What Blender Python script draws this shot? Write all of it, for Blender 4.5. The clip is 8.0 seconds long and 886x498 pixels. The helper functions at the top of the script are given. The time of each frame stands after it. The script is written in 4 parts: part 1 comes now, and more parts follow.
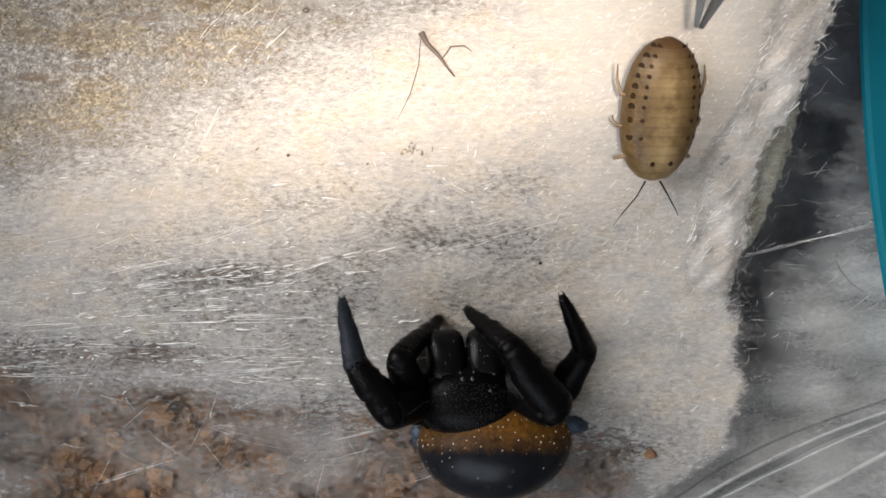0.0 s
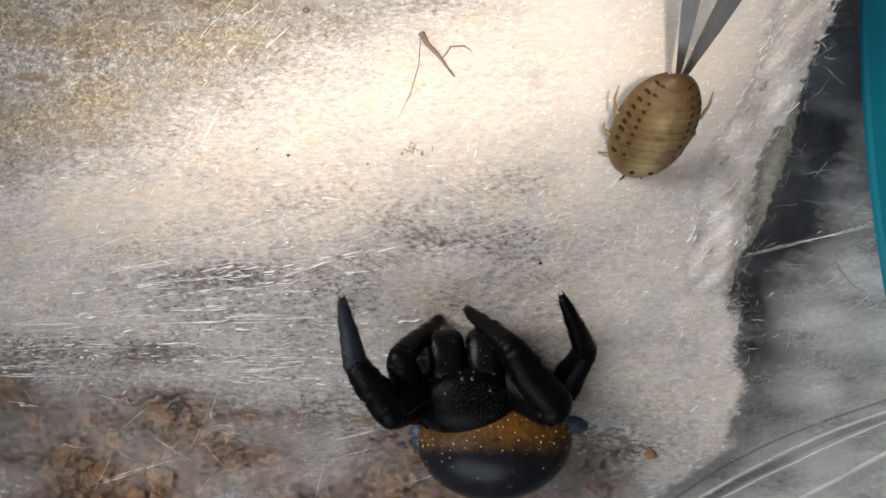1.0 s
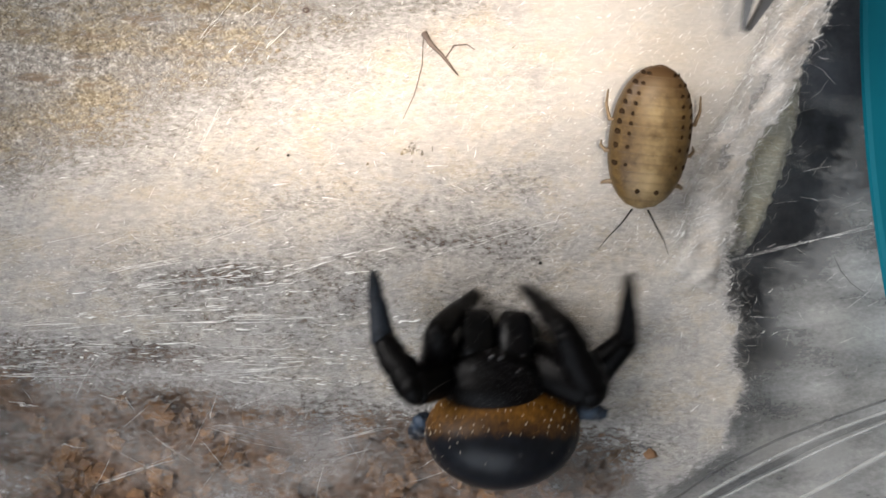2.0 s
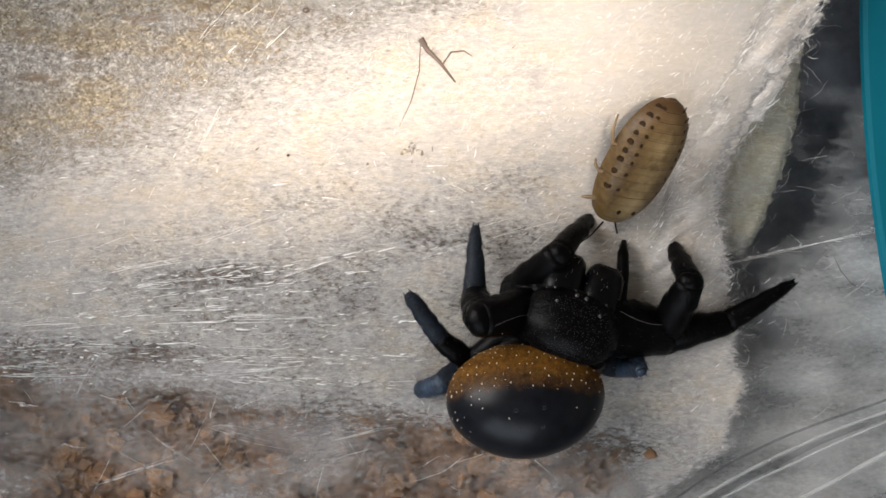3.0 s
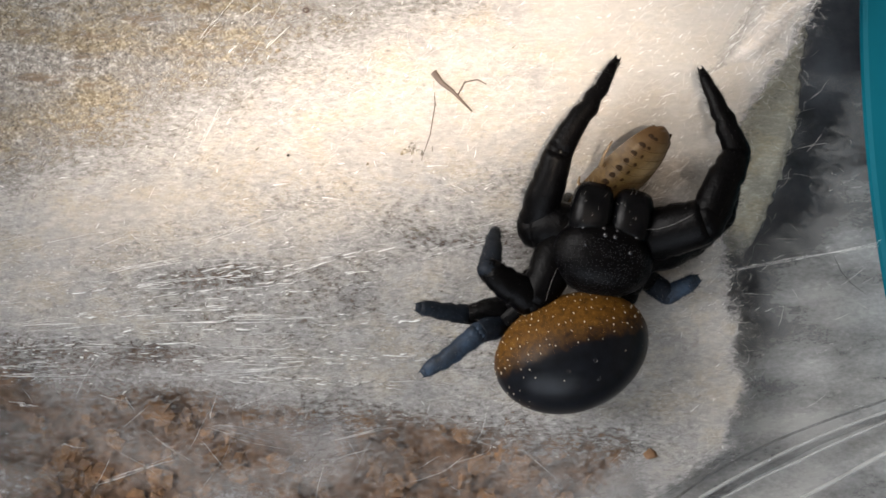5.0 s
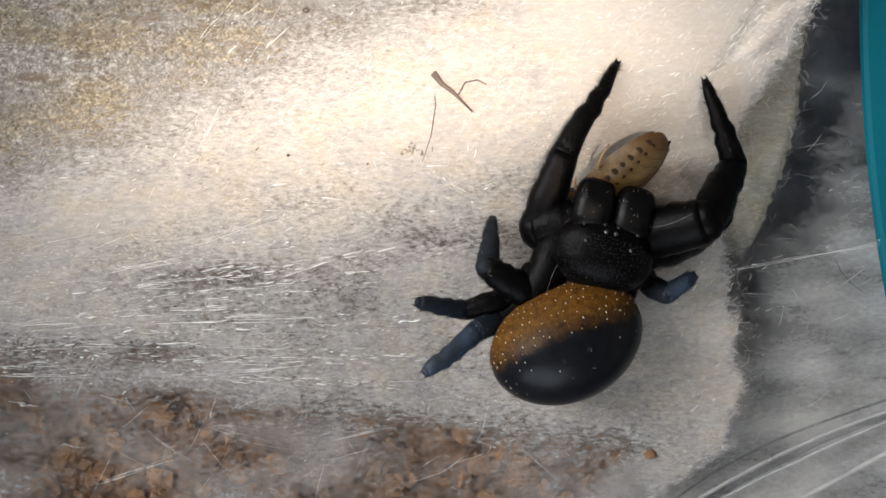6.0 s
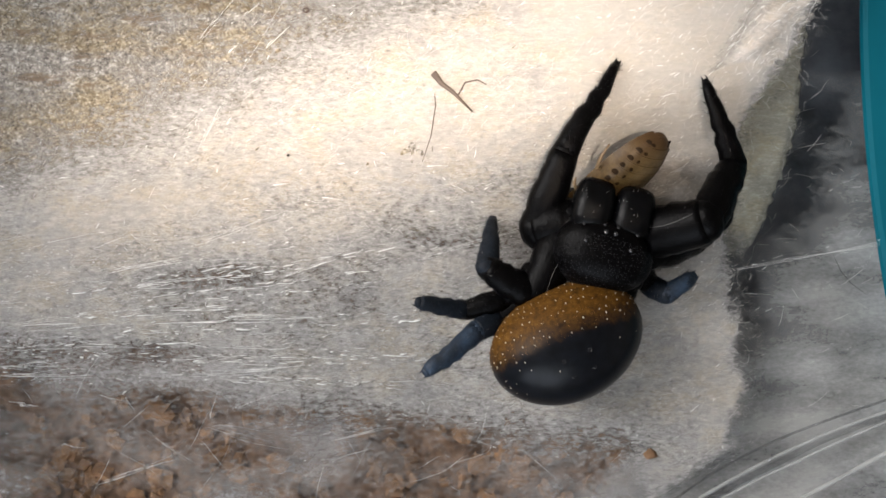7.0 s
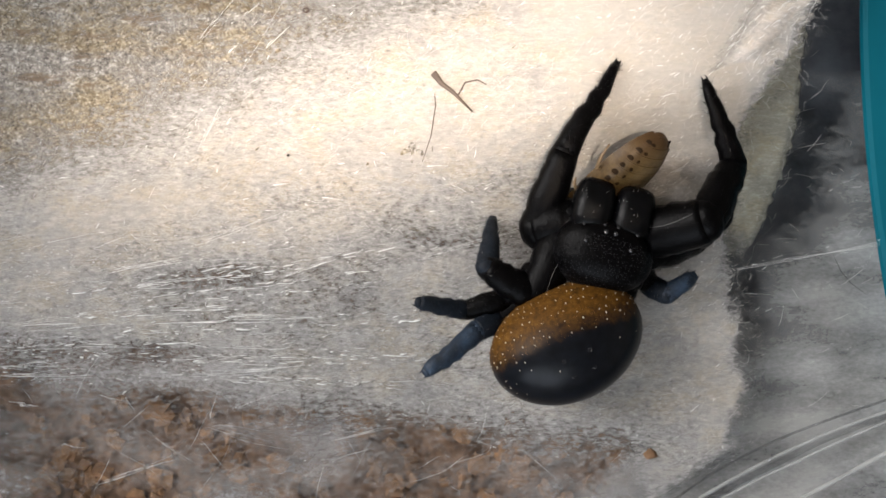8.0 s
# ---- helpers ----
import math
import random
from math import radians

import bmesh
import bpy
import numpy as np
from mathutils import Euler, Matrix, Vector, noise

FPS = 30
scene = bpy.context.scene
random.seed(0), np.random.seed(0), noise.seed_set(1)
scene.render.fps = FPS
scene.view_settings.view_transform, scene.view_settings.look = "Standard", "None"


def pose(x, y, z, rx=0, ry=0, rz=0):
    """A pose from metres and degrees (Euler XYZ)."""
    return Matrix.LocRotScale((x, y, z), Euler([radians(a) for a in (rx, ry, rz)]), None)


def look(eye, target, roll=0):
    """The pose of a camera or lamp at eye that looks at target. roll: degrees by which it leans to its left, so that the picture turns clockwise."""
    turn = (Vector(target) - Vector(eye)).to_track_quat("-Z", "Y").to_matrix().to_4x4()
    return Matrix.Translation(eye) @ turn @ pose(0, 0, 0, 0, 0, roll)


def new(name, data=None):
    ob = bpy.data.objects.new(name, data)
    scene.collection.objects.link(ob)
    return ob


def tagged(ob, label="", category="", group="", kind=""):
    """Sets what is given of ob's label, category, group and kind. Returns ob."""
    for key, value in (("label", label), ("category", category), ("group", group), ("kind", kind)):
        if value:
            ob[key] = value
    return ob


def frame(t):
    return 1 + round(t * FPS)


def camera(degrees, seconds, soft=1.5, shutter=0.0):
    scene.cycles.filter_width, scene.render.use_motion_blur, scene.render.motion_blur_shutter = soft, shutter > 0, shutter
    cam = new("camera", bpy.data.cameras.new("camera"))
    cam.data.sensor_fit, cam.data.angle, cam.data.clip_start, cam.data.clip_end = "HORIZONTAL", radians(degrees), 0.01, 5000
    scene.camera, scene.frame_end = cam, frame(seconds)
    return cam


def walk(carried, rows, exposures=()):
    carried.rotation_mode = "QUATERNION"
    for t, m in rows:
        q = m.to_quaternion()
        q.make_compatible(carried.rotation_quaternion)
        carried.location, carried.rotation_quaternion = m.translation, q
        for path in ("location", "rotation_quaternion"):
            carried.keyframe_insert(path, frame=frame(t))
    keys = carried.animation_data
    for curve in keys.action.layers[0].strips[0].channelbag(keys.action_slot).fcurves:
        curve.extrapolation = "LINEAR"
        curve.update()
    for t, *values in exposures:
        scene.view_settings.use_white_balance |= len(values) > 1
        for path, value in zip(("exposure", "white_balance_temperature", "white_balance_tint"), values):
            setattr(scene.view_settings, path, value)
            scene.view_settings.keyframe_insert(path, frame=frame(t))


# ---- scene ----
# Lengths below are millimetres; MM turns them into metres.
import itertools

MM = 0.001
EYE_Z = 126.2

# ---- camera: stands still above the enclosure ----
cam = camera(45, 8.0, soft=1.6, shutter=1.4)
walk(cam, [(0, pose(0, 0, EYE_Z * MM)), (8.0, pose(0, 0, EYE_Z * MM))])

# ---- world and lights ----
world = bpy.data.worlds.new("sky")
scene.world = world
world.use_nodes = True
wn = world.node_tree
sky = wn.nodes.new("ShaderNodeTexSky")
sky.sky_type, sky.sun_disc = "NISHITA", False
sky.sun_elevation, sky.sun_rotation = radians(40), radians(-50)
wn.links.new(sky.outputs[0], wn.nodes["Background"].inputs[0])
wn.nodes["Background"].inputs[1].default_value = 0.1


def lamp(name, kind, eye, target, energy, colour, spread=(1.0, 1.0)):
    data = bpy.data.lights.new(name, kind)
    data.energy, data.color = energy, colour
    ob = new(name, data)
    ob.matrix_world = look(eye, target) @ Matrix.Diagonal((*spread, 1, 1))
    return data


# daylight through the window opening
win = lamp("window_daylight", "AREA", (-1.38, 0.55, 1.05), (0, 0, 0), 46, (1.0, 0.962, 0.935))
win.shape, win.size, win.size_y = "RECTANGLE", 1.0, 1.2
# cooler daylight through the second window, behind the camera's back
win2 = lamp("window_daylight", "AREA", (-0.45, -1.38, 1.05), (0, 0, 0), 22, (0.84, 0.91, 1.0))
win2.shape, win2.size, win2.size_y = "RECTANGLE", 1.5, 1.1
# unseen spot, added to throw an oblong warm pool steeply on the upper silk
spot = lamp("desk_lamp", "SPOT", (0.004, -0.035, 0.42), (-0.007, 0.0195, 0.003), 19.5, (1.0, 0.84, 0.69), (3.0, 1.0))
spot.spot_size, spot.spot_blend, spot.shadow_soft_size = radians(4.6), 0.9, 0.012
scene.view_settings.exposure = 0.0


# ---- materials ----
def material(name):
    m = bpy.data.materials.new(name)
    m.use_nodes = True
    t = m.node_tree
    return m, t, t.nodes["Principled BSDF"]


def node(t, kind, **inputs):
    n = t.nodes.new("ShaderNode" + kind)
    for key, value in inputs.items():
        n.inputs[key.replace("_", " ")].default_value = value
    return n


def noise_of(t, scale, detail=6.0, rough=0.6, squash=None, turn=0.0):
    """Noise in object space; scale in features per millimetre."""
    c = t.nodes.new("ShaderNodeTexCoord")
    n = node(t, "TexNoise", Scale=scale * 1000.0, Detail=detail, Roughness=rough)
    if squash:
        mp = t.nodes.new("ShaderNodeMapping")
        mp.inputs["Scale"].default_value = squash
        mp.inputs["Rotation"].default_value = (0, 0, radians(turn))
        t.links.new(c.outputs["Object"], mp.inputs["Vector"])
        t.links.new(mp.outputs[0], n.inputs["Vector"])
    else:
        t.links.new(c.outputs["Object"], n.inputs["Vector"])
    return n.outputs["Fac"]


def ramp(t, fac, stops):
    r = t.nodes.new("ShaderNodeValToRGB")
    e = r.color_ramp.elements
    while len(e) < len(stops):
        e.new(0.5)
    for k, (at, c) in enumerate(stops):
        e[k].position, e[k].color = at, (*c, 1) if len(c) == 3 else c
    t.links.new(fac, r.inputs[0])
    return r.outputs[0]


def mix(t, fac, a, b, mode="MIX"):
    m = t.nodes.new("ShaderNodeMix")
    m.data_type, m.blend_type = "RGBA", mode
    for sock, v in ((m.inputs[0], fac), (m.inputs[6], a), (m.inputs[7], b)):
        if isinstance(v, bpy.types.NodeSocket):
            t.links.new(v, sock)
        else:
            sock.default_value = v if isinstance(v, float) else (*v, 1)
    return m.outputs[2]


def bump(t, bsdf, height, strength, dist=0.1):
    b = t.nodes.new("ShaderNodeBump")
    b.inputs["Strength"].default_value, b.inputs["Distance"].default_value = strength, dist * MM
    t.links.new(height, b.inputs["Height"])
    t.links.new(b.outputs[0], bsdf.inputs["Normal"])


def plain(name, colour, rough=0.6, spread=0.25, scale=0.8, metal=0.0, relief=0.2, gloss=0.5):
    m, t, b = material(name)
    n = noise_of(t, scale)
    dark = tuple(c * (1 - spread) for c in colour)
    light = tuple(min(1, c * (1 + spread)) for c in colour)
    t.links.new(ramp(t, n, [(0.3, dark), (0.7, light)]), b.inputs["Base Color"])
    b.inputs["Roughness"].default_value, b.inputs["Metallic"].default_value = rough, metal
    b.inputs["Specular IOR Level"].default_value = gloss
    if relief:
        bump(t, b, noise_of(t, scale * 4), relief)
    return m


def math_node(t, op, a, b=0.0, clamp=False):
    n = t.nodes.new("ShaderNodeMath")
    n.operation, n.use_clamp = op, clamp
    for sock, v in zip(n.inputs, (a, b)):
        if isinstance(v, bpy.types.NodeSocket):
            t.links.new(v, sock)
        else:
            sock.default_value = v
    return n.outputs[0]


def silk_sheet_material(name, white, cream, grey, gappy=3.3, wispy=1.3, mottle=1.0):
    """Matted silk: patchy white threads with gaps; the vertex layer 'matting' says how thick the matting lies."""
    m, t, b = material(name)
    big = noise_of(t, 0.07, 4)
    fine = noise_of(t, 2.0, 9, 0.82, (0.5, 1.25, 1.0), -14)
    felt = noise_of(t, 4.2, 7, 0.85)
    blotch = noise_of(t, 0.32, 7, 0.75, (0.7, 1.2, 1.0), -18)
    a = t.nodes.new("ShaderNodeAttribute")
    a.attribute_name = "matting"
    # paints warm lit cream on thick matting, cool unlit grey where it is thin
    lit_tone = math_node(t, "MULTIPLY", math_node(t, "SUBTRACT", a.outputs["Fac"], 0.70), 2.2, True)
    c = mix(t, math_node(t, "MULTIPLY", ramp(t, big, [(0.38, (0, 0, 0)), (0.62, (1, 1, 1))]), lit_tone), grey, cream)
    c = mix(t, math_node(t, "MULTIPLY", ramp(t, blotch, [(0.48, (0, 0, 0)), (0.60, (mottle * 0.7,) * 3)]), lit_tone), c, (cream[0] * 0.92, cream[1] * 0.83, cream[2] * 0.66))
    c = mix(t, ramp(t, blotch, [(0.38, (mottle * 0.6,) * 3), (0.48, (0, 0, 0))]), c, tuple(0.72 * v for v in grey))
    c = mix(t, ramp(t, fine, [(0.38, (1, 1, 1)), (0.49, (0, 0, 0))]), c, tuple((1 - 0.32 * mottle) * v for v in grey))
    c = mix(t, ramp(t, felt, [(0.34, (1, 1, 1)), (0.48, (0, 0, 0))]), c, tuple((1 - 0.32 * mottle) * v for v in grey))
    c = mix(t, ramp(t, fine, [(0.52, (0, 0, 0)), (0.66, (1, 1, 1))]), c, white)
    thick = math_node(t, "MULTIPLY", math_node(t, "MULTIPLY", math_node(t, "SUBTRACT", a.outputs["Fac"], 1.10), 1.8, True), 0.62)
    c = mix(t, thick, c, tuple(0.22 * u + 0.78 * v for u, v in zip(white, cream)))
    t.links.new(c, b.inputs["Base Color"])
    b.inputs["Roughness"].default_value = 0.55
    b.inputs["Sheen Weight"].default_value = 0.1
    gap = noise_of(t, 1.8, 8, 0.75, (0.6, 1.2, 1.0), -14)
    wide = noise_of(t, 0.16, 3, 0.5, (0.5, 1.3, 1.0), -12)
    s = math_node(t, "ADD", math_node(t, "MULTIPLY", math_node(t, "SUBTRACT", gap, 0.5), gappy),
                  math_node(t, "MULTIPLY", math_node(t, "SUBTRACT", wide, 0.5), wispy))
    alpha = math_node(t, "ADD", a.outputs["Fac"], s, True)
    t.links.new(alpha, b.inputs["Alpha"])
    bump(t, b, noise_of(t, 2.6, 9, 0.85, (0.5, 1.3, 1.0), -14), 0.9 * mottle, 0.3)
    return m


SILK = silk_sheet_material("matted_silk", (0.60, 0.575, 0.55), (0.445, 0.41, 0.36), (0.362, 0.351, 0.340))
THREAD = plain("silk_thread", (0.72, 0.70, 0.67), 0.35, 0.08, 0.2, relief=0)
# near-white colour stands in for the glints along glossy silk
GLINT = plain("glint_white_strand", (0.96, 0.96, 0.94), 0.15, 0.03, 0.2, relief=0)
DARK_HAIR = plain("dark_hair", (0.006, 0.0055, 0.006), 0.5, 0.3, 2, relief=0, gloss=0.1)


def grains_of(t, scale):
    """A random value for each coarse grain; scale in grains per millimetre."""
    v = node(t, "TexVoronoi", Scale=scale * 1000.0)
    t.links.new(t.nodes.new("ShaderNodeTexCoord").outputs["Object"], v.inputs["Vector"])
    g = t.nodes.new("ShaderNodeSeparateColor")
    t.links.new(v.outputs["Color"], g.inputs[0])
    return g.outputs[0]


def bark_material():
    """Weathered bark: coarse grains of gold, grey and white, slanting crevices shaded by colour."""
    m, t, b = material("bark")
    n1 = noise_of(t, 0.16, 6, 0.65, (0.5, 1.6, 1.0), -28)
    n2 = noise_of(t, 1.3, 6, 0.75, (0.8, 1.2, 1.0), -28)
    n4 = noise_of(t, 0.35, 6, 0.65, (0.45, 1.8, 1.0), -28)
    grain = math_node(t, "ADD", math_node(t, "MULTIPLY", grains_of(t, 4.6), 0.24), math_node(t, "MULTIPLY", grains_of(t, 2.4), 0.10))
    grain = math_node(t, "ADD", grain, math_node(t, "MULTIPLY", n2, 0.62))
    gold = ramp(t, grain, [(0.28, (0.055, 0.036, 0.017)), (0.42, (0.15, 0.114, 0.062)), (0.56, (0.28, 0.232, 0.15)), (0.70, (0.55, 0.49, 0.40))])
    grey = ramp(t, grain, [(0.28, (0.06, 0.054, 0.05)), (0.42, (0.165, 0.153, 0.14)), (0.56, (0.30, 0.285, 0.265)), (0.70, (0.58, 0.565, 0.54))])
    c = mix(t, ramp(t, n1, [(0.44, (0.1, 0.1, 0.1)), (0.58, (0.9, 0.9, 0.9))]), gold, grey)
    # shade in the crevices is put into the colour as slanting streaks
    c = mix(t, ramp(t, n4, [(0.36, (0.8, 0.8, 0.8)), (0.44, (0, 0, 0))]), c, (0.13, 0.085, 0.045))
    t.links.new(c, b.inputs["Base Color"])
    b.inputs["Roughness"].default_value = 0.7
    bump(t, b, grain, 1.0, 0.35)
    return m


BARK = bark_material()
SOIL = plain("coir_soil", (0.13, 0.080, 0.052), 0.9, 0.6, 0.7, relief=0.6)
CHIP = plain("bark_chip", (0.195, 0.108, 0.054), 0.85, 0.4, 0.6, relief=0.6)
SLATE = plain("slate_tabletop", (0.035, 0.040, 0.050), 0.55, 0.45, 0.06, relief=0.1)
TEAL = plain("teal_plastic", (0.0015, 0.098, 0.135), 0.5, 0.12, 0.05, relief=0.05, gloss=0.15)
WALLPAINT = plain("wall_paint", (0.40, 0.37, 0.33), 0.9, 0.05, 0.003, relief=0)


def clear_material():
    m, t, b = material("clear_plastic")
    b.inputs["Base Color"].default_value = (0.86, 0.88, 0.9, 1)
    b.inputs["Transmission Weight"].default_value = 1.0
    b.inputs["IOR"].default_value = 1.3
    t.links.new(ramp(t, noise_of(t, 0.3), [(0.3, (0.05,) * 3), (0.8, (0.3,) * 3)]), b.inputs["Roughness"])
    return m


CLEAR = clear_material()
def rib_material(name, colour, rough, alpha):
    m = plain(name, colour, rough, 0.2, 0.3, relief=0.05)
    m.node_tree.nodes["Principled BSDF"].inputs["Alpha"].default_value = alpha
    return m


# rib colours carry the clear plastic's highlights and shade
RIB_PALE = rib_material("rib_highlight", (0.42, 0.43, 0.43), 0.2, 0.5)
RIB_SHADE = rib_material("rib_shade_band", (0.06, 0.065, 0.07), 0.3, 0.20)
RIB_DARK = rib_material("rib_dark_line", (0.06, 0.065, 0.07), 0.2, 0.32)
FROST = plain("scuffed_plastic", (0.085, 0.090, 0.102), 0.45, 0.7, 0.12, relief=0.15)

BLACK = plain("black_cuticle", (0.0012, 0.0011, 0.0013), 0.28, 0.5, 0.6, relief=0.9, gloss=0.06)
BLUE_FOOT = plain("slate_blue_foot", (0.015, 0.026, 0.044), 0.5, 0.8, 0.7, relief=1.0, gloss=0.3)
BLUE_DARK = plain("dark_slate_cuticle", (0.0095, 0.0128, 0.0185), 0.45, 0.4, 1.2, relief=0.6, gloss=0.1)
EYE = plain("eye", (0.02, 0.02, 0.022), 0.08, 0.1, 1, relief=0)
WHITE_HAIR = plain("pale_hair", (0.62, 0.56, 0.44), 0.5, 0.2, 2, relief=0)
GREY_HAIR = plain("grey_bristle", (0.16, 0.15, 0.145), 0.3, 0.4, 2, relief=0)
GOLD_HAIR = plain("gold_hair", (0.25, 0.115, 0.018), 0.5, 0.3, 2, relief=0)
JAW = plain("glossy_jaw_cuticle", (0.0015, 0.0016, 0.002), 0.27, 0.5, 0.6, relief=0.6, gloss=0.11)
STEEL = plain("brushed_steel", (0.105, 0.10, 0.096), 0.5, 0.15, 0.6, metal=1.0, relief=0.1)


def abdomen_material():
    m, t, b = material("abdomen_velvet")
    c = t.nodes.new("ShaderNodeTexCoord")
    s = t.nodes.new("ShaderNodeSeparateXYZ")
    t.links.new(c.outputs["Object"], s.inputs[0])
    # height above the arched lower edge of the band, in millimetres, with a frayed margin
    arch = math_node(t, "MULTIPLY", math_node(t, "MULTIPLY", s.outputs[0], s.outputs[0]), 22000.0)
    edge = math_node(t, "ADD", math_node(t, "MULTIPLY", s.outputs[1], 1000.0), arch)
    edge = math_node(t, "ADD", edge, math_node(t, "MULTIPLY", s.outputs[0], 60.0))
    edge = math_node(t, "ADD", edge, math_node(t, "MULTIPLY", math_node(t, "SUBTRACT", noise_of(t, 0.7, 8, 0.75), 0.5), 2.6))
    edge = math_node(t, "MULTIPLY", math_node(t, "SUBTRACT", edge, 1.2), 0.3, True)
    grain = ramp(t, noise_of(t, 1.4, 6, 0.7), [(0.3, (0.030, 0.012, 0.002)), (0.52, (0.092, 0.040, 0.005)), (0.8, (0.17, 0.083, 0.013))])
    black = ramp(t, noise_of(t, 0.8, 4), [(0.3, (0.0025, 0.003, 0.004)), (0.7, (0.006, 0.007, 0.010))])
    f = ramp(t, edge, [(0.1, (0, 0, 0)), (0.9, (1, 1, 1))])
    t.links.new(mix(t, f, black, grain), b.inputs["Base Color"])
    t.links.new(ramp(t, edge, [(0.2, (0.30,) * 3), (0.7, (0.6,) * 3)]), b.inputs["Roughness"])
    b.inputs["Specular IOR Level"].default_value = 0.13
    bump(t, b, noise_of(t, 2.5, 6, 0.7), 0.12, 0.1)
    return m


ABDOMEN = abdomen_material()


def roach_material():
    m, t, b = material("roach_cuticle")
    c = ramp(t, noise_of(t, 0.9, 6, 0.7), [(0.3, (0.034, 0.019, 0.0062)), (0.52, (0.077, 0.047, 0.0155)), (0.75, (0.130, 0.084, 0.032))])
    xyz = t.nodes.new("ShaderNodeSeparateXYZ")
    t.links.new(t.nodes.new("ShaderNodeTexCoord").outputs["Object"], xyz.inputs[0])
    # highlight along the back put into the colour; darker hind margin on every plate
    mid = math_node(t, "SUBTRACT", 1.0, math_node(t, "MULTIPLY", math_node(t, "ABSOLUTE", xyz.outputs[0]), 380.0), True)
    back_highlight = math_node(t, "MULTIPLY", mid, ramp(t, noise_of(t, 0.35, 4, 0.6), [(0.35, (0.1,) * 3), (0.6, (0.9,) * 3)]), True)
    c = mix(t, back_highlight, c, (0.27, 0.197, 0.10))
    band = math_node(t, "FRACT", math_node(t, "ADD", math_node(t, "MULTIPLY", xyz.outputs[1], 909.0), math_node(t, "MULTIPLY", noise_of(t, 0.5, 3), 0.3)))
    c = mix(t, ramp(t, band, [(0.0, (0.30,) * 3), (0.35, (0, 0, 0))]), c, (0.030, 0.017, 0.007))
    side = math_node(t, "MULTIPLY", math_node(t, "SUBTRACT", math_node(t, "ABSOLUTE", xyz.outputs[0]), 0.0026), 380.0, True)
    c = mix(t, math_node(t, "MULTIPLY", side, 0.4), c, (0.045, 0.026, 0.010))
    tail = math_node(t, "MULTIPLY", math_node(t, "SUBTRACT", -0.0042, xyz.outputs[1]), 260.0, True)
    c = mix(t, tail, c, (0.055, 0.030, 0.012))
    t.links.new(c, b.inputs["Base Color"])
    b.inputs["Roughness"].default_value = 0.42
    b.inputs["Specular IOR Level"].default_value = 0.25
    bump(t, b, noise_of(t, 2.0), 0.25, 0.1)
    return m


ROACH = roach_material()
ROACH_SPOT = plain("roach_spot", (0.020, 0.011, 0.005), 0.8, 0.5, 2, relief=0.1, gloss=0.1)
ROACH_LEG = plain("roach_leg", (0.13, 0.085, 0.042), 0.45, 0.3, 1, relief=0.1)


# ---- mesh helpers: (vertices, faces) in millimetres ----
def join(*shapes):
    vs, fs, k = [], [], 0
    for v, f in shapes:
        vs.append(np.asarray(v, float))
        fs.extend([tuple(i + k for i in q) for q in f])
        k += len(v)
    return np.concatenate(vs), fs


def tube(points, radii, sides=8, flat=1.0):
    """A tapered, closed tube along points."""
    P = [Vector(p) for p in points]
    vs, fs = [], []
    side = None
    for i, p in enumerate(P):
        d = (P[min(i + 1, len(P) - 1)] - P[max(i - 1, 0)]).normalized()
        if side is None:
            side = d.cross(Vector((0, 0, 1)) if abs(d.z) < 0.9 else Vector((1, 0, 0))).normalized()
        else:
            side = (side - d * side.dot(d)).normalized()
        up = side.cross(d)
        for k in range(sides):
            a = 2 * math.pi * k / sides
            vs.append(p + radii[i] * (math.cos(a) * side + flat * math.sin(a) * up))
    for i in range(len(P) - 1):
        for k in range(sides):
            a, b = i * sides + k, i * sides + (k + 1) % sides
            fs.append((a, b, b + sides, a + sides))
    fs.append(tuple(range(sides))[::-1])
    fs.append(tuple(range((len(P) - 1) * sides, len(P) * sides)))
    return np.array(vs), fs


def ball(radii, centre=(0, 0, 0), rings=16, sides=24, warp=None):
    vs, fs = [], []
    for i in range(rings + 1):
        th = math.pi * (i + 0.02) / (rings + 0.04)
        for k in range(sides):
            a = 2 * math.pi * k / sides
            u = Vector((math.sin(th) * math.cos(a), math.cos(th), math.sin(th) * math.sin(a)))
            v = Vector((u.x * radii[0], u.y * radii[1], u.z * radii[2]))
            if warp:
                v = warp(u, v)
            vs.append(v + Vector(centre))
    for i in range(rings):
        for k in range(sides):
            a, b = i * sides + k, i * sides + (k + 1) % sides
            fs.append((a, b, b + sides, a + sides))
    fs.append(tuple(range(sides))[::-1])
    fs.append(tuple(range(rings * sides, (rings + 1) * sides)))
    return np.array(vs), fs


def hairs_on(rng, shape, count, length, thick, lean=(0, 0, 0)):
    """Short bristles standing on a shape."""
    v, f = shape
    vs, fs = [], []
    for _ in range(count):
        q = f[int(rng.integers(len(f) - 2))]
        w = rng.dirichlet(np.ones(len(q)))
        p = Vector(sum(v[i] * x for i, x in zip(q, w)))
        n = (Vector(v[q[1]]) - Vector(v[q[0]])).cross(Vector(v[q[2]]) - Vector(v[q[1]]))
        if n.length < 1e-9:
            continue
        n = -n.normalized() if n.dot(p - Vector(v.mean(0))) < 0 else n.normalized()
        d = (n + Vector(lean) + Vector(rng.normal(0, 0.35, 3))).normalized()
        s = d.cross(Vector((0.3, 0.5, 0.8))).normalized() * thick
        up = d.cross(s).normalized() * thick
        k = len(vs)
        vs += [p + s, p - 0.5 * s + 0.87 * up, p - 0.5 * s - 0.87 * up, p + d * length * float(rng.uniform(0.5, 1.2))]
        fs += [(k, k + 1, k + 3), (k + 1, k + 2, k + 3), (k + 2, k, k + 3)]
    return np.array(vs), fs


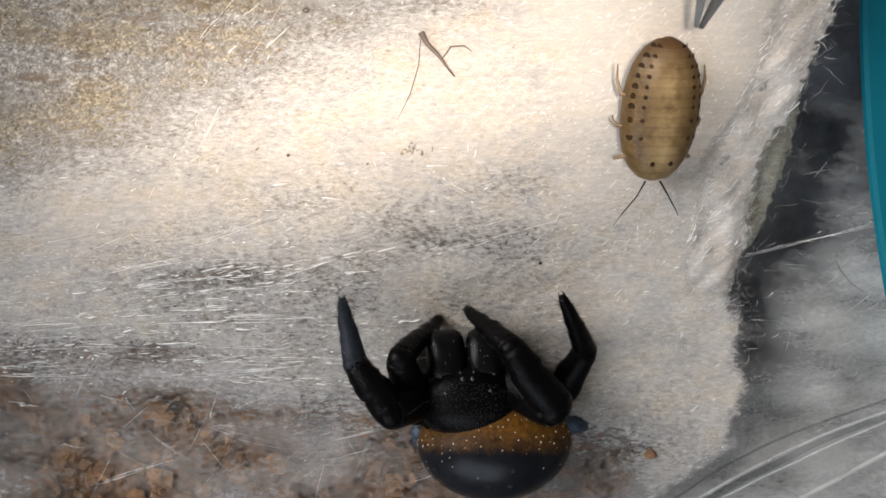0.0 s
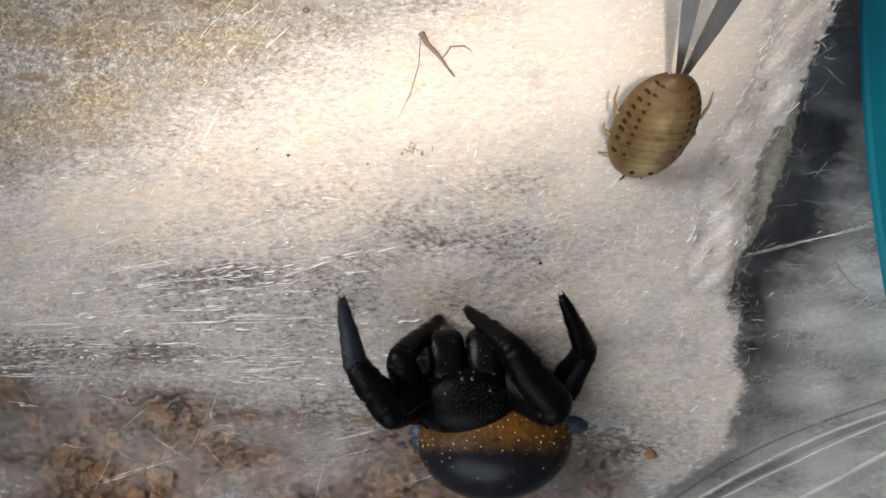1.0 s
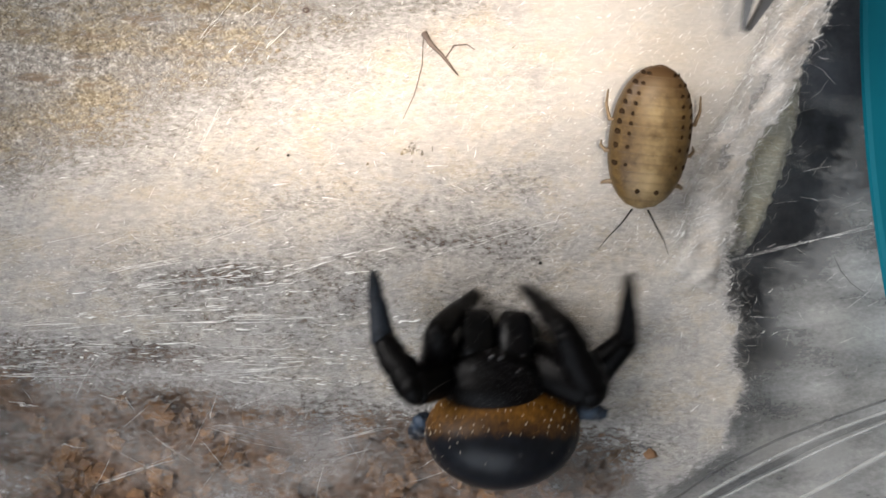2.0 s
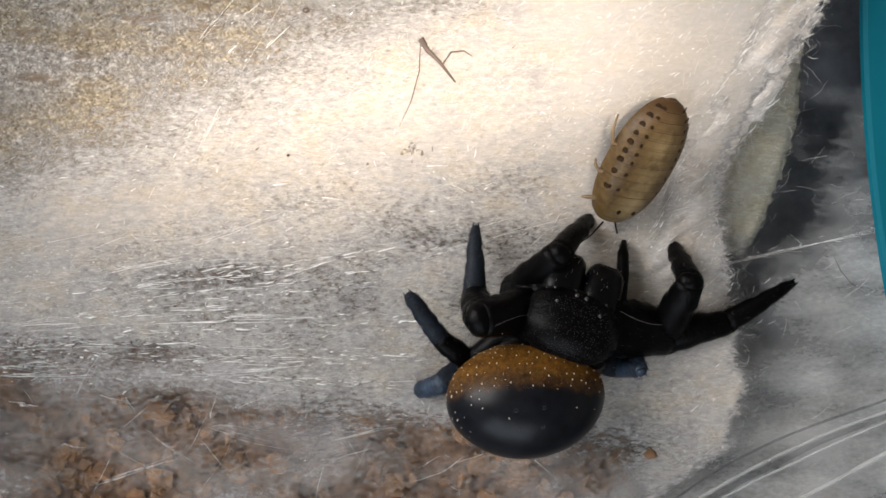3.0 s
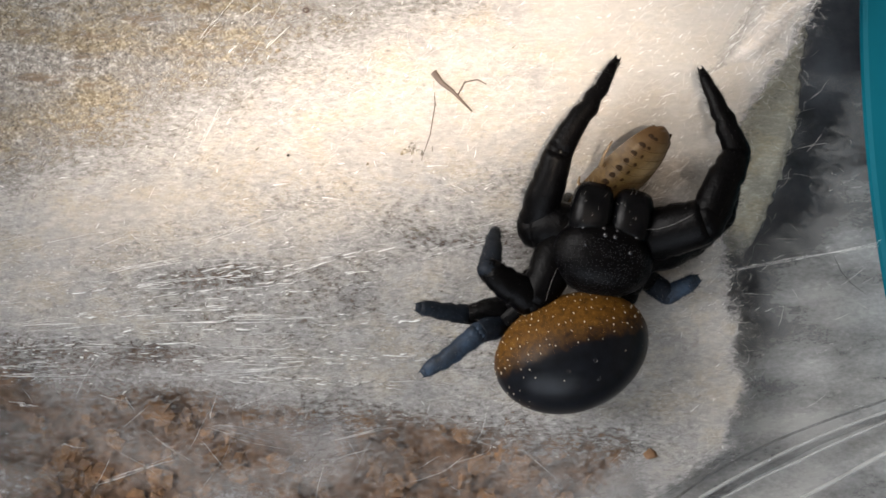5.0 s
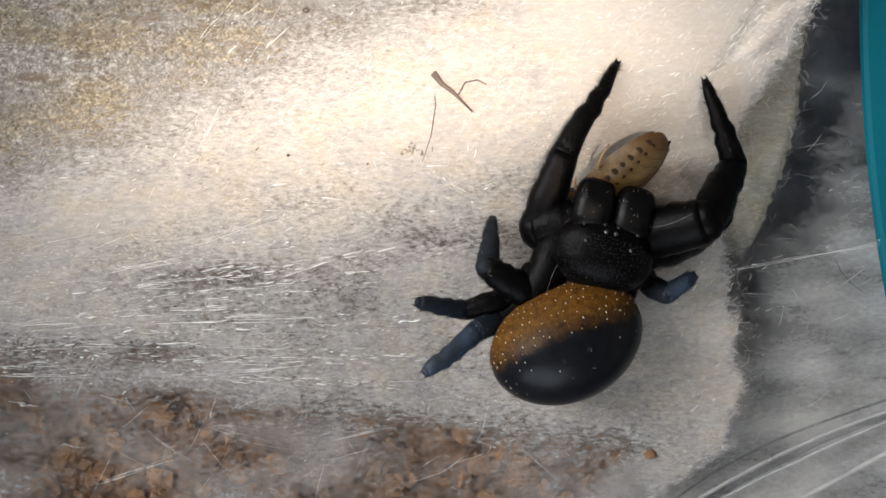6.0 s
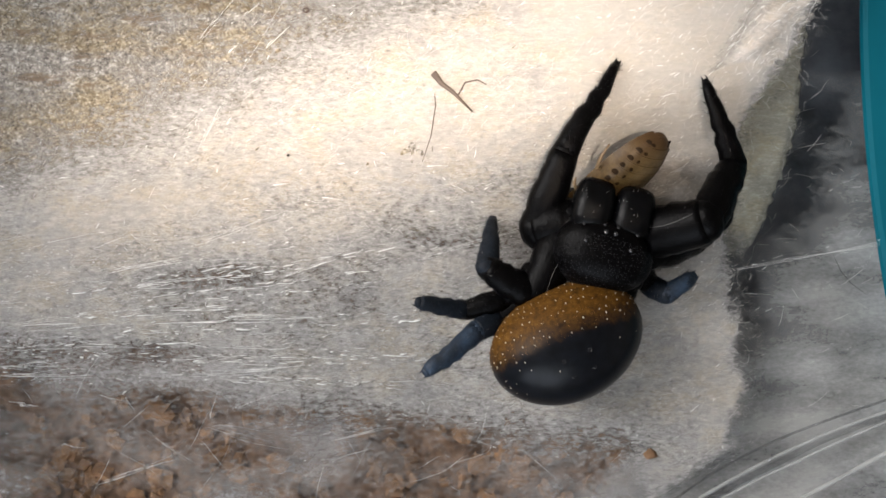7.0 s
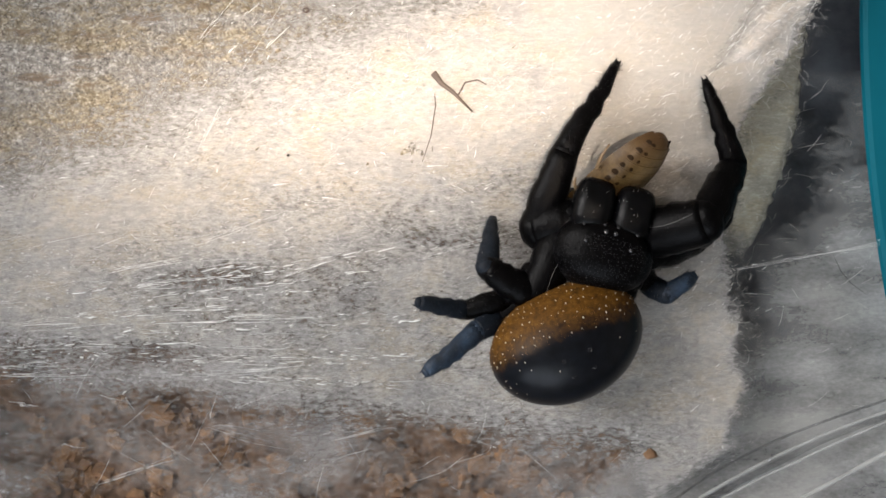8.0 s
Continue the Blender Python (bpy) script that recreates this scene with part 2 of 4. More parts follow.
def mesh_of(name, shape, mat, smooth=True):
    me = bpy.data.meshes.new(name)
    me.from_pydata((np.asarray(shape[0], float) * MM).tolist(), [], shape[1])
    me.materials.append(mat)
    if smooth:
        me.polygons.foreach_set("use_smooth", [True] * len(me.polygons))
    me.update()
    return me


def thing(name, shape, mat, label="", category="", group="", kind="", smooth=True):
    return tagged(new(name, mesh_of(name, shape, mat, smooth)), label, category, group, kind)


def part(name, shape, mat, parent, label="", smooth=True):
    ob = new(name, mesh_of(name, shape, mat, smooth))
    ob.parent = parent
    return tagged(ob, label)


def box(x0, x1, y0, y1, z0, z1):
    v = [(x, y, z) for z in (z0, z1) for y in (y0, y1) for x in (x0, x1)]
    return np.array(v, float), [(0, 2, 3, 1), (4, 5, 7, 6), (0, 1, 5, 4), (2, 6, 7, 3), (0, 4, 6, 2), (1, 3, 7, 5)]


# ---- the lie of the silk ----
def wave(seed, size, x, y, stretch=1.0, turn=0.0, octaves=10):
    r = np.random.default_rng(seed)
    ca, sa = math.cos(radians(turn)), math.sin(radians(turn))
    u, v = (x * ca + y * sa) / stretch, -x * sa + y * ca
    out = 0
    for _ in range(octaves):
        a, k = r.uniform(0, 6.283), r.uniform(0.6, 1.7) * 6.283 / size
        out = out + np.sin(k * (u * math.cos(a) + v * math.sin(a)) + r.uniform(0, 6.283))
    return out / math.sqrt(octaves)


def smooth01(a):
    a = np.clip(a, 0, 1)
    return a * a * (3 - 2 * a)


def rim_x(y):
    """The edge of the main sheet of silk, where it hangs over the gap."""
    ys = [-36, -28.6, -23.3, -17.3, -8, -4, 1.4, 7.4, 12.7, 18.4, 23.4, 29.4, 45]
    xs = [22.0, 28.8, 35.8, 36.6, 35.7, 34.9, 33.8, 33.6, 34.6, 37.4, 40.9, 43.4, 46]
    return np.interp(y, ys, xs)


def under_rim_x(y):
    """The edge of the olive layer that shows below the main sheet."""
    return np.interp(y, [-12, -8, -3.3, 2.7, 9.4, 15.4, 22, 29.4, 45], [31.0, 34.2, 36.2, 39.2, 41.8, 43.4, 43.4, 44.6, 47])


def flap_rim_x(y):
    """The edge of the loose flap of silk before it is pulled aside."""
    return np.interp(y, [-8, -4, 1.4, 6, 10.7, 16.7, 22, 29.4, 45], [33.0, 35.0, 36.6, 37.2, 38.2, 41.6, 43.4, 46.4, 50])


def rim_wave(x, y):
    return 0.6 * wave(43, 8, x, y) * smooth01(-y / 6) + 0.3 * wave(41, 3, x, y) + 0.15 * wave(42, 1.0, x, y)


def crease_y(x):
    return np.interp(x, [-70, -52, -20, 10, 31, 50], [-4, -2, 6.5, 8.0, 12.5, 16])


def web_z(x, y):
    x, y = np.asarray(x, float), np.asarray(y, float)
    z = 3.0 * smooth01((y - crease_y(x) + 1.5) / 9)
    z = z + 0.35 * wave(3, 22, x, y, 1.8, 14) + 0.10 * wave(4, 7, x, y, 2.2, 12) + 0.06 * wave(5, 2.2, x, y, 2.0, 14)
    z = z - 2.2 * np.exp(-(((x - 5) / 13) ** 2 + ((y + 18) / 10) ** 2))
    z = z - (2.4 - 1.4 * smooth01((y + 4) / 8)) * smooth01((x - rim_x(y) + 3) / 6) ** 2
    z = z - 2.0 * smooth01((-16 - y - 0.12 * x) / 12)
    return z


def silk_density(x, y):
    d = 0.98 + 0.10 * wave(8, 16, x, y, 2.4, 12)
    brown = smooth01((-7.8 - 0.17 * (x + 52) - y) / 9.5)
    d = d - 0.98 * brown * (1 - smooth01((x - 22) / 3))
    for cx, cy, rx, ry, a in ((-14.5, -25, 3, 5, -0.45), (-28, -3.3, 7, 2.2, 0.62), (-34, -12.8, 8, 1.6, 0.62), (-10, -5.5, 4, 3, 0.26), (1, 0.5, 13, 2.6, 0.36),
                              (-46, 4, 16, 6, -0.3), (-50, -4, 9, 4, -0.35), (15, -29.5, 9, 2.5, 0.6), (21, -14, 6, 4, 0.15), (24, -22, 9, 3, 0.3), (-47, -11, 9, 2.0, 0.42), (8, -21.5, 12, 3.5, 0.16), (19, -17, 4, 3, 0.25), (28, -11, 3, 4, 0.2)):
        d = d - a * np.exp(-(((x - cx) / rx) ** 2 + ((y - cy) / ry) ** 2))
    d = d + 0.42 * smooth01((x - 9) / 9) * smooth01((y + 26) / 8) + 0.30 * smooth01((y - crease_y(x) + 2) / 6) - 1.5 * smooth01(((y + 2) - 0.55 * (x + 52) + 8) / 30)
    d = d - 2.3 * smooth01((x - rim_x(y) - rim_wave(x, y) + 2.5) / 3.8) - 0.25 * smooth01((x - rim_x(y) + 4.5) / 4.5) * smooth01((-1 - y) / 6)
    return np.clip(d, 0, 1.8)


def sheet(name, x0, x1, y0, y1, step, height, mat, density=None, keep=None):
    nx, ny = int((x1 - x0) / step) + 1, int((y1 - y0) / step) + 1
    X, Y = np.meshgrid(np.linspace(x0, x1, nx), np.linspace(y0, y1, ny))
    Z = height(X, Y)
    V = np.stack([X, Y, Z], -1).reshape(-1, 3)
    i = np.arange(nx * ny).reshape(ny, nx)
    F = np.stack([i[:-1, :-1], i[:-1, 1:], i[1:, 1:], i[1:, :-1]], -1).reshape(-1, 4)
    if keep is not None:
        ok = keep(X, Y).reshape(-1)
        F = F[ok[F].all(1)]
        used = np.unique(F)
        remap = np.zeros(nx * ny, int)
        remap[used] = np.arange(len(used))
        V, F = V[used], remap[F]
    me = mesh_of(name, (V, F.tolist()), mat)
    if density is not None:
        a = me.attributes.new("matting", "FLOAT", "POINT")
        a.data.foreach_set("value", density(V[:, 0], V[:, 1]).astype(np.float32))
    return me


def threads(rng, count, place, heading, length, thick, height, lift=0.25, bend=0.15):
    """Loose threads lying along the silk: place() draws a start, heading(x, y) its run in degrees."""
    vs, fs = [], []
    for _ in range(count):
        x, y = place()
        a = radians(heading(x, y))
        n = 7
        L = length * float(rng.lognormal(0, 0.5))
        up = abs(float(rng.normal(0, lift))) + 0.04
        r = thick * float(rng.lognormal(-0.1, 0.4))
        pts = []
        for k in range(n):
            pts.append((x, y))
            x, y = x + L / n * math.cos(a), y + L / n * math.sin(a)
            a += float(rng.normal(0, bend))
        pts = np.array(pts)
        z = height(pts[:, 0], pts[:, 1]) + up * np.sin(np.linspace(0.15, 3.0, n)) + 0.03
        d = np.gradient(pts, axis=0)
        d /= np.linalg.norm(d, axis=1, keepdims=True) + 1e-9
        s = np.stack([-d[:, 1], d[:, 0]], 1) * r
        k0 = len(vs)
        for k in range(n):
            t = 1.0 if 0 < k < n - 1 else 0.3
            vs += [(pts[k, 0] + t * s[k, 0], pts[k, 1] + t * s[k, 1], z[k]), (pts[k, 0] - t * s[k, 0], pts[k, 1] - t * s[k, 1], z[k]),
                   (pts[k, 0], pts[k, 1], z[k] + 1.4 * t * r)]
        for k in range(n - 1):
            a0 = k0 + 3 * k
            for e in range(3):
                b0 = a0 + (e + 1) % 3
                fs.append((a0 + e, b0, b0 + 3, a0 + e + 3))
    return np.array(vs), fs


rng = np.random.default_rng(11)

# ---- room, table and enclosure ----
def room():
    for name, b in (("wall_north", (-1500, 1500, 1500, 1560, -750, 1750)), 
                    ("wall_east", (1500, 1560, -1560, 1560, -750, 1750)), ("floor", (-1560, 1560, -1560, 1560, -810, -750)),
                    ("ceiling", (-1560, 1560, -1560, 1560, 1750, 1810))):
        thing(name, box(*b), WALLPAINT, "plain off-white painted room surface", "wall", kind="structure", smooth=False)
    # the window wall, with its opening
    w = join(box(-1560, -1500, -1560, -50, -750, 1750), box(-1560, -1500, 1150, 1560, -750, 1750),
             box(-1560, -1500, -50, 1150, -750, 400), box(-1560, -1500, -50, 1150, 1650, 1750))
    v = join(box(-1500, -1200, -1560, -1500, -750, 1750), box(300, 1500, -1560, -1500, -750, 1750),
             box(-1200, 300, -1560, -1500, -750, 500), box(-1200, 300, -1560, -1500, 1600, 1750))
    thing("wall_south", v, WALLPAINT, "plain off-white wall with a window opening", "wall", kind="structure", smooth=False)
    thing("wall_west", w, WALLPAINT, "plain off-white wall with a window opening", "wall", kind="structure", smooth=False)


room()
thing("table_top", box(-700, 500, -450, 450, -46, -16), SLATE, "dark slate-grey table top under the enclosure", "table", kind="structure", smooth=False)


def soil_z(x, y):
    return -6.5 + 0.6 * wave(21, 9, x, y) + 0.35 * wave(22, 3, x, y) + 0.15 * wave(23, 1.2, x, y)


soil = tagged(new("ground", sheet("ground", -64, 30, -44, 46, 0.7, soil_z, SOIL, keep=lambda x, y: x < np.minimum(rim_x(y) - 3, 25) + 0.5 * wave(24, 5, x, y))),
              "dark brown coir soil under the silk", "soil", kind="structure")


def chips():
    kinds = []
    for s in range(5):
        r = np.random.default_rng(40 + s)
        kinds.append(mesh_of("bark_chip", ball((1.7, 1.2, 0.45), rings=5, sides=7,
                     warp=lambda u, v: v * (1 + 0.45 * float(r.normal(0, 0.6)))), CHIP, smooth=False))
    for k in range(150):
        x, y = float(rng.uniform(-52, 24)), float(rng.uniform(-36, -19))
        ob = new("chip", kinds[k % 5])
        ob.parent = soil
        s = float(rng.uniform(0.4, 1.25))
        ob.matrix_basis = pose(x * MM, y * MM, (float(soil_z(x, y)) + 0.25) * MM, float(rng.uniform(-25, 25)), float(rng.uniform(-25, 25)),
                               float(rng.uniform(0, 360))) @ Matrix.Scale(s, 4)


chips()


def bark_z(x, y):
    ridge = wave(31, 8, x, y, 3.0, 32)
    return web_z(x, y) - 0.45 - 4 * smooth01((crease_y(x) - y) / 5) + 0.16 * ridge + 0.12 * wave(32, 2.6, x, y, 1.8, 30) + 0.10 * wave(33, 1.1, x, y, 1.3, 30)


tagged(new("bark_slab", sheet("bark_slab", -68, 40, -9, 48, 0.4, bark_z, BARK,
       keep=lambda x, y: (y > crease_y(x) - 6) & (x < rim_x(y) - 6))),
       "rough grey and golden-brown bark slab under the silk", "bark")

# ---- the silk ----
web = tagged(new("silk_web", sheet("silk_web", -66, 48, -38, 46, 0.42, web_z, SILK, silk_density,
             keep=lambda x, y: x < rim_x(y) + 2.5)),
             "matted off-white sheet of spider silk over bark and soil", "spider web")


def run_of(x, y):
    base = float(np.interp(x, [-52, -10, 20, 32, 46], [6, 12, 25, 48, 62]))
    if y > float(crease_y(x)) + 2 and x < 10:
        base += 22
    return base + float(rng.normal(0, 30))


def anywhere():
    while True:
        x, y = float(rng.uniform(-60, 44)), float(rng.uniform(-34, 34))
        if x < float(rim_x(y)) - 1.5 and float(silk_density(x, y)) > rng.uniform(0.0, 0.7):
            return x, y


part("fine_threads", threads(rng, 3600, anywhere, run_of, 1.3, 0.007, web_z, 0.10, 0.07), THREAD, web)["kind"] = "stuff"
# short bright dashes put in for the silk's glints
part("glossy_strand", threads(rng, 620, anywhere, run_of, 0.5, 0.03, web_z, 0.1, 0.1), GLINT, web)["kind"] = "stuff"


def left_fan():
    return float(rng.uniform(-60, -18)), float(rng.uniform(-16, 1))


part("thread_fan", threads(rng, 80, left_fan, lambda x, y: 3 + 1.0 * (y + 9) + float(rng.normal(0, 5)), 6, 0.013, web_z, 0.4, 0.04), GLINT, web)["kind"] = "stuff"
BUNDLES = [(float(rng.uniform(-52, -24)), float(rng.uniform(-16, -2.5))) for _ in range(26)]


def along_bundle():
    x, y = BUNDLES[int(rng.integers(len(BUNDLES)))]
    u = float(rng.uniform(0, 22))
    a = radians(3 + 0.9 * (y + 9))
    return x + u * math.cos(a), y + u * math.sin(a) + float(rng.normal(0, 0.12))


part("glossy_line", threads(rng, 330, along_bundle, lambda x, y: 3 + 0.9 * (y + 9) + float(rng.normal(0, 4)), 1.1, 0.042, web_z, 0.25, 0.03), GLINT, web)["kind"] = "stuff"


# taut bundles of drawn-out silk: both ends, in the sheet's plane
DRAWN = ((-52.3, -9.3, -41.0, -8.7), (-34.4, -8.8, -18.5, -8.5), (-26.0, -7.8, -13.3, -8.1), (-52.3, -15.1, -43.6, -15.1), (-52.3, -18.4, -47.5, -18.8),
         (-40.5, -2.7, -32.5, -1.5), (-36.8, -4.7, -31.6, -4.3), (-19.9, -3.8, -11.9, -0.8), (-31.1, -14.9, -18.5, -14.1), (-52.3, -13.9, -46.2, -13.5))
CROSSING = ((-4.0, -1.5, 8.5, 1.8), (-1.0, 0.8, 10.0, 4.2), (2.5, 0.0, 12.0, 3.0), (-36.3, -21.2, -26.0, -28.0), (-14.7, -23.3, -7.2, -21.7), (-42.4, -28.5, -32.1, -24.9), (-14.0, -25.0, -15.2, -29.4), (-13.6, -25.4, -9.0, -24.0),
            (-30.0, -20.6, -21.0, -23.0), (-8.4, -22.8, -11.2, -27.2), (-28.5, 23.6, -23.5, 29.0), (-29.2, 9.3, -24.5, 18.2))
# short marks where the silk glints, put in as near-white threads
GLINT_MARKS = ((-44.4, 8.1, -42.6, 8.3), (-20.4, 7.4, -17.4, 7.8), (-14.6, 6.1, -12.5, 5.9), (-23.8, 4.6, -22.8, 4.7), (-16.4, 5.1, -15.6, 5.2),
          (-20.7, 22.7, -19.3, 24.2), (-23.0, 26.8, -20.6, 28.6), (-25.0, 22.5, -24.0, 23.4), (-2.0, 9.7, 0.2, 9.9), (-1.4, 9.0, -0.2, 9.2))


def strands(lines, per, jitter, thick, share):
    """Threads along each line; share is how much of the line one thread spans."""
    shapes = []
    for x0, y0, x1, y1 in lines:
        L, a = math.hypot(x1 - x0, y1 - y0), math.degrees(math.atan2(y1 - y0, x1 - x0))

        def along():
            u = float(rng.uniform(0, max(0.02, 1 - share)))
            return x0 + (x1 - x0) * u + float(rng.normal(0, 0.2 * jitter)), y0 + (y1 - y0) * u + float(rng.normal(0, jitter))

        shapes.append(threads(rng, per, along, lambda x, y: a + float(rng.normal(0, 1.5)), share * L, thick, web_z, 0.3, 0.02))
    return join(*shapes)


part("drawn_strand", strands(DRAWN, 10, 0.2, 0.026, 0.3), GLINT, web, "bright taut strands of drawn-out silk")["kind"] = "stuff"
part("crossing_strand", strands(CROSSING, 5, 0.25, 0.012, 0.6), GLINT, web)["kind"] = "stuff"
part("silk_flake", strands(GLINT_MARKS, 2, 0.06, 0.042, 0.7), GLINT, web, "glinting flakes of silk")["kind"] = "stuff"


def right_web():
    y = float(rng.uniform(-8, 30))
    return float(rim_x(y)) - float(rng.uniform(1, 24)), y


part("slanting_strand", threads(rng, 360, right_web, lambda x, y: 42 + float(rng.normal(0, 18)), 0.55, 0.022, web_z, 0.12, 0.05), GLINT, web)["kind"] = "stuff"
# tiny near-white threads put in as sparkle over the left fan
part("silk_spark", threads(rng, 420, left_fan, lambda x, y: 3 + 0.9 * (y + 9) + float(rng.normal(0, 10)), 0.35, 0.038, web_z, 0.15, 0.03), GLINT, web)["kind"] = "stuff"


def over_soil():
    return float(rng.uniform(-50, 12)), float(rng.uniform(-30, -17))


part("cobweb_line", threads(rng, 26, over_soil, lambda x, y: float(rng.choice([-38, -12, 14, 24, 62])) + float(rng.normal(0, 8)), 5, 0.018, web_z, 0.5, 0.13), GLINT, web)["kind"] = "stuff"


def near_rim():
    y = float(rng.uniform(-26, 33))
    return float(rim_x(y)) + float(rng.normal(-0.6, 0.7)), y


part("edge_fluff", threads(rng, 150, near_rim, lambda x, y: float(rng.uniform(0, 360)), 1.3, 0.009,
     lambda x, y: web_z(x, y) + 0.2, 0.5, 0.55), THREAD, web)["kind"] = "stuff"


tagged(new("silk_haze", sheet("silk_haze", -64, 30, -38, -9, 0.6, lambda x, y: web_z(x, y) + 0.5 + 0.15 * wave(71, 6, x, y), silk_sheet_material(
              "hazy_silk", (0.46, 0.44, 0.42), (0.33, 0.31, 0.30), (0.28, 0.27, 0.27), 1.5, 1.3, 0.3),
              lambda x, y: 0.20 * smooth01((-12.5 - 0.14 * (x + 52) - y) / 6) * (1 - smooth01((x - 20) / 6)) + 0.25 * np.exp(-(((x + 14.5) / 3) ** 2 + ((y + 25) / 5) ** 2)),
              keep=lambda x, y: x < rim_x(y) - 2)), "thin hazy film of silk over the soil", "spider web")

# olive inner layer that shows below the sheet's edge
OLIVE = silk_sheet_material("olive_silk", (0.46, 0.45, 0.39), (0.32, 0.31, 0.245), (0.27, 0.265, 0.22), 1.2, 0.8)


def under_z(x, y):
    return web_z(x, y) * 0.4 - 1.8 + 0.12 * wave(61, 4, x, y, 1.5, 60) - 2.2 * smooth01((x - under_rim_x(y) + 2) / 3)


under = tagged(new("silk_underlayer", sheet("silk_underlayer", 24, 50, -10, 46, 0.42, under_z, OLIVE,
               lambda x, y: 1.15 - 1.8 * smooth01((x - under_rim_x(y) - 0.4 * wave(62, 2, x, y) + 1.3) / 1.7) - 1.6 * smooth01((3 - y) / 7),
               keep=lambda x, y: (x < under_rim_x(y) + 1.8) & (x > rim_x(y) - 7))),
               "olive-grey under-layer of silk below the sheet's edge", "spider web")


def near_under():
    y = float(rng.uniform(-4, 30))
    return float(under_rim_x(y)) + float(rng.normal(-0.8, 0.8)), y


part("edge_fluff", threads(rng, 50, near_under, lambda x, y: 65 + float(rng.normal(0, 40)), 1.4, 0.010, lambda x, y: under_z(x, y) + 0.2, 0.4, 0.4), THREAD, under)["kind"] = "stuff"


# loose flap along the edge; it is drawn aside as the spider tugs
def flap_z(x, y):
    return web_z(np.minimum(x, rim_x(y) + 1.0), y) + 0.55 + 0.22 * wave(68, 2.4, x, y, 4.0, 52) + 0.15 * wave(65, 5, x, y, 1.6, 60) - 0.8 * smooth01((x - flap_rim_x(y) + 2.5) / 3)


FLAP_SILK = silk_sheet_material("loose_silk", (0.68, 0.64, 0.60), (0.54, 0.495, 0.45), (0.46, 0.435, 0.405), 1.5, 0.9, 0.7)
FLAP_PIVOT = (44.5, 33.0)
flap = tagged(new("silk_flap", sheet("silk_flap", 18, 52, -9, 46, 0.4, flap_z, FLAP_SILK,
              lambda x, y: 1.18 - 1.7 * smooth01((flap_rim_x(y) - 4.5 - x) / 5.5) - 1.9 * smooth01((x - flap_rim_x(y) - 0.4 * wave(66, 2.5, x, y) - 0.3 * wave(67, 0.9, x, y) + 1.2) / 1.7) - 1.2 * smooth01((-1 - y) / 6),
              keep=lambda x, y: (x < flap_rim_x(y) + 2.0) & (x > flap_rim_x(y) - 11))),
              "loose off-white flap of silk with a fluffy edge", "spider web")


def near_flap():
    y = float(rng.uniform(-3, 32))
    return float(flap_rim_x(y)) + float(rng.normal(-0.5, 0.7)), y


def on_flap():
    y = float(rng.uniform(-2, 32))
    return float(flap_rim_x(y)) - float(rng.uniform(0.5, 8)), y


part("edge_fluff", threads(rng, 120, near_flap, lambda x, y: float(rng.uniform(0, 360)), 1.3, 0.010, lambda x, y: flap_z(x, y) + 0.2, 0.4, 0.3), THREAD, flap)["kind"] = "stuff"
part("glossy_strand", threads(rng, 260, on_flap, lambda x, y: 50 + float(rng.normal(0, 14)), 0.9, 0.026, flap_z, 0.1, 0.1), GLINT, flap)["kind"] = "stuff"
part("fine_thread", threads(rng, 300, on_flap, lambda x, y: 48 + float(rng.normal(0, 16)), 1.8, 0.007, flap_z, 0.12, 0.06), THREAD, flap)["kind"] = "stuff"
for o in (flap, *flap.children):
    o.data.transform(Matrix.Translation((-FLAP_PIVOT[0] * MM, -FLAP_PIVOT[1] * MM, 0)))

# ---- thin silk veil and threads over the gap ----
def veil_z(x, y):
    return -4.5 - 0.10 * (x - 36) + 0.3 * wave(51, 14, x, y)


def veil_density(x, y):
    d = 0.36 * smooth01((17.0 - y + 0.5 * (x - 42)) / 12) + 0.30 * smooth01((3.5 - y + 0.3 * (x - 42)) / 12) + 0.08 * wave(53, 12, x, y, 2.0, 75)
    edge = np.maximum(rim_x(y), np.where(y > -8, under_rim_x(y), 0))
    d = d - 0.5 * np.exp(-((x - edge - 1.8) / 4.0) ** 2) * (0.35 + 0.65 * smooth01((y + 15) / 8))
    return np.clip(d + 0.16 * smooth01((-19 - y) / 6), 0, 0.95) * smooth01((x - rim_x(y) + 8.5) / 5)


veil = tagged(new("silk_veil", sheet("silk_veil", 14, 60, -36, 24, 0.5, veil_z, silk_sheet_material("thin_silk", (0.44, 0.44, 0.43), (0.39, 0.39, 0.38), (0.34, 0.345, 0.34), 1.0, 1.6, 0.08),
              veil_density, keep=lambda x, y: x > rim_x(y) - 9)), "thin grey veil of silk across the gap", "spider web")


def over_gap():
    y = float(rng.uniform(-26, 14))
    return float(rng.uniform(float(rim_x(y)), 53)), y


part("stray_threads", threads(rng, 60, over_gap, lambda x, y: 20 + float(rng.normal(0, 30)), 1.8, 0.012, veil_z, 0.4, 0.05), THREAD, veil)["kind"] = "stuff"


def near_notch():
    return float(rng.uniform(36, 43)), float(rng.uniform(-13, -5))


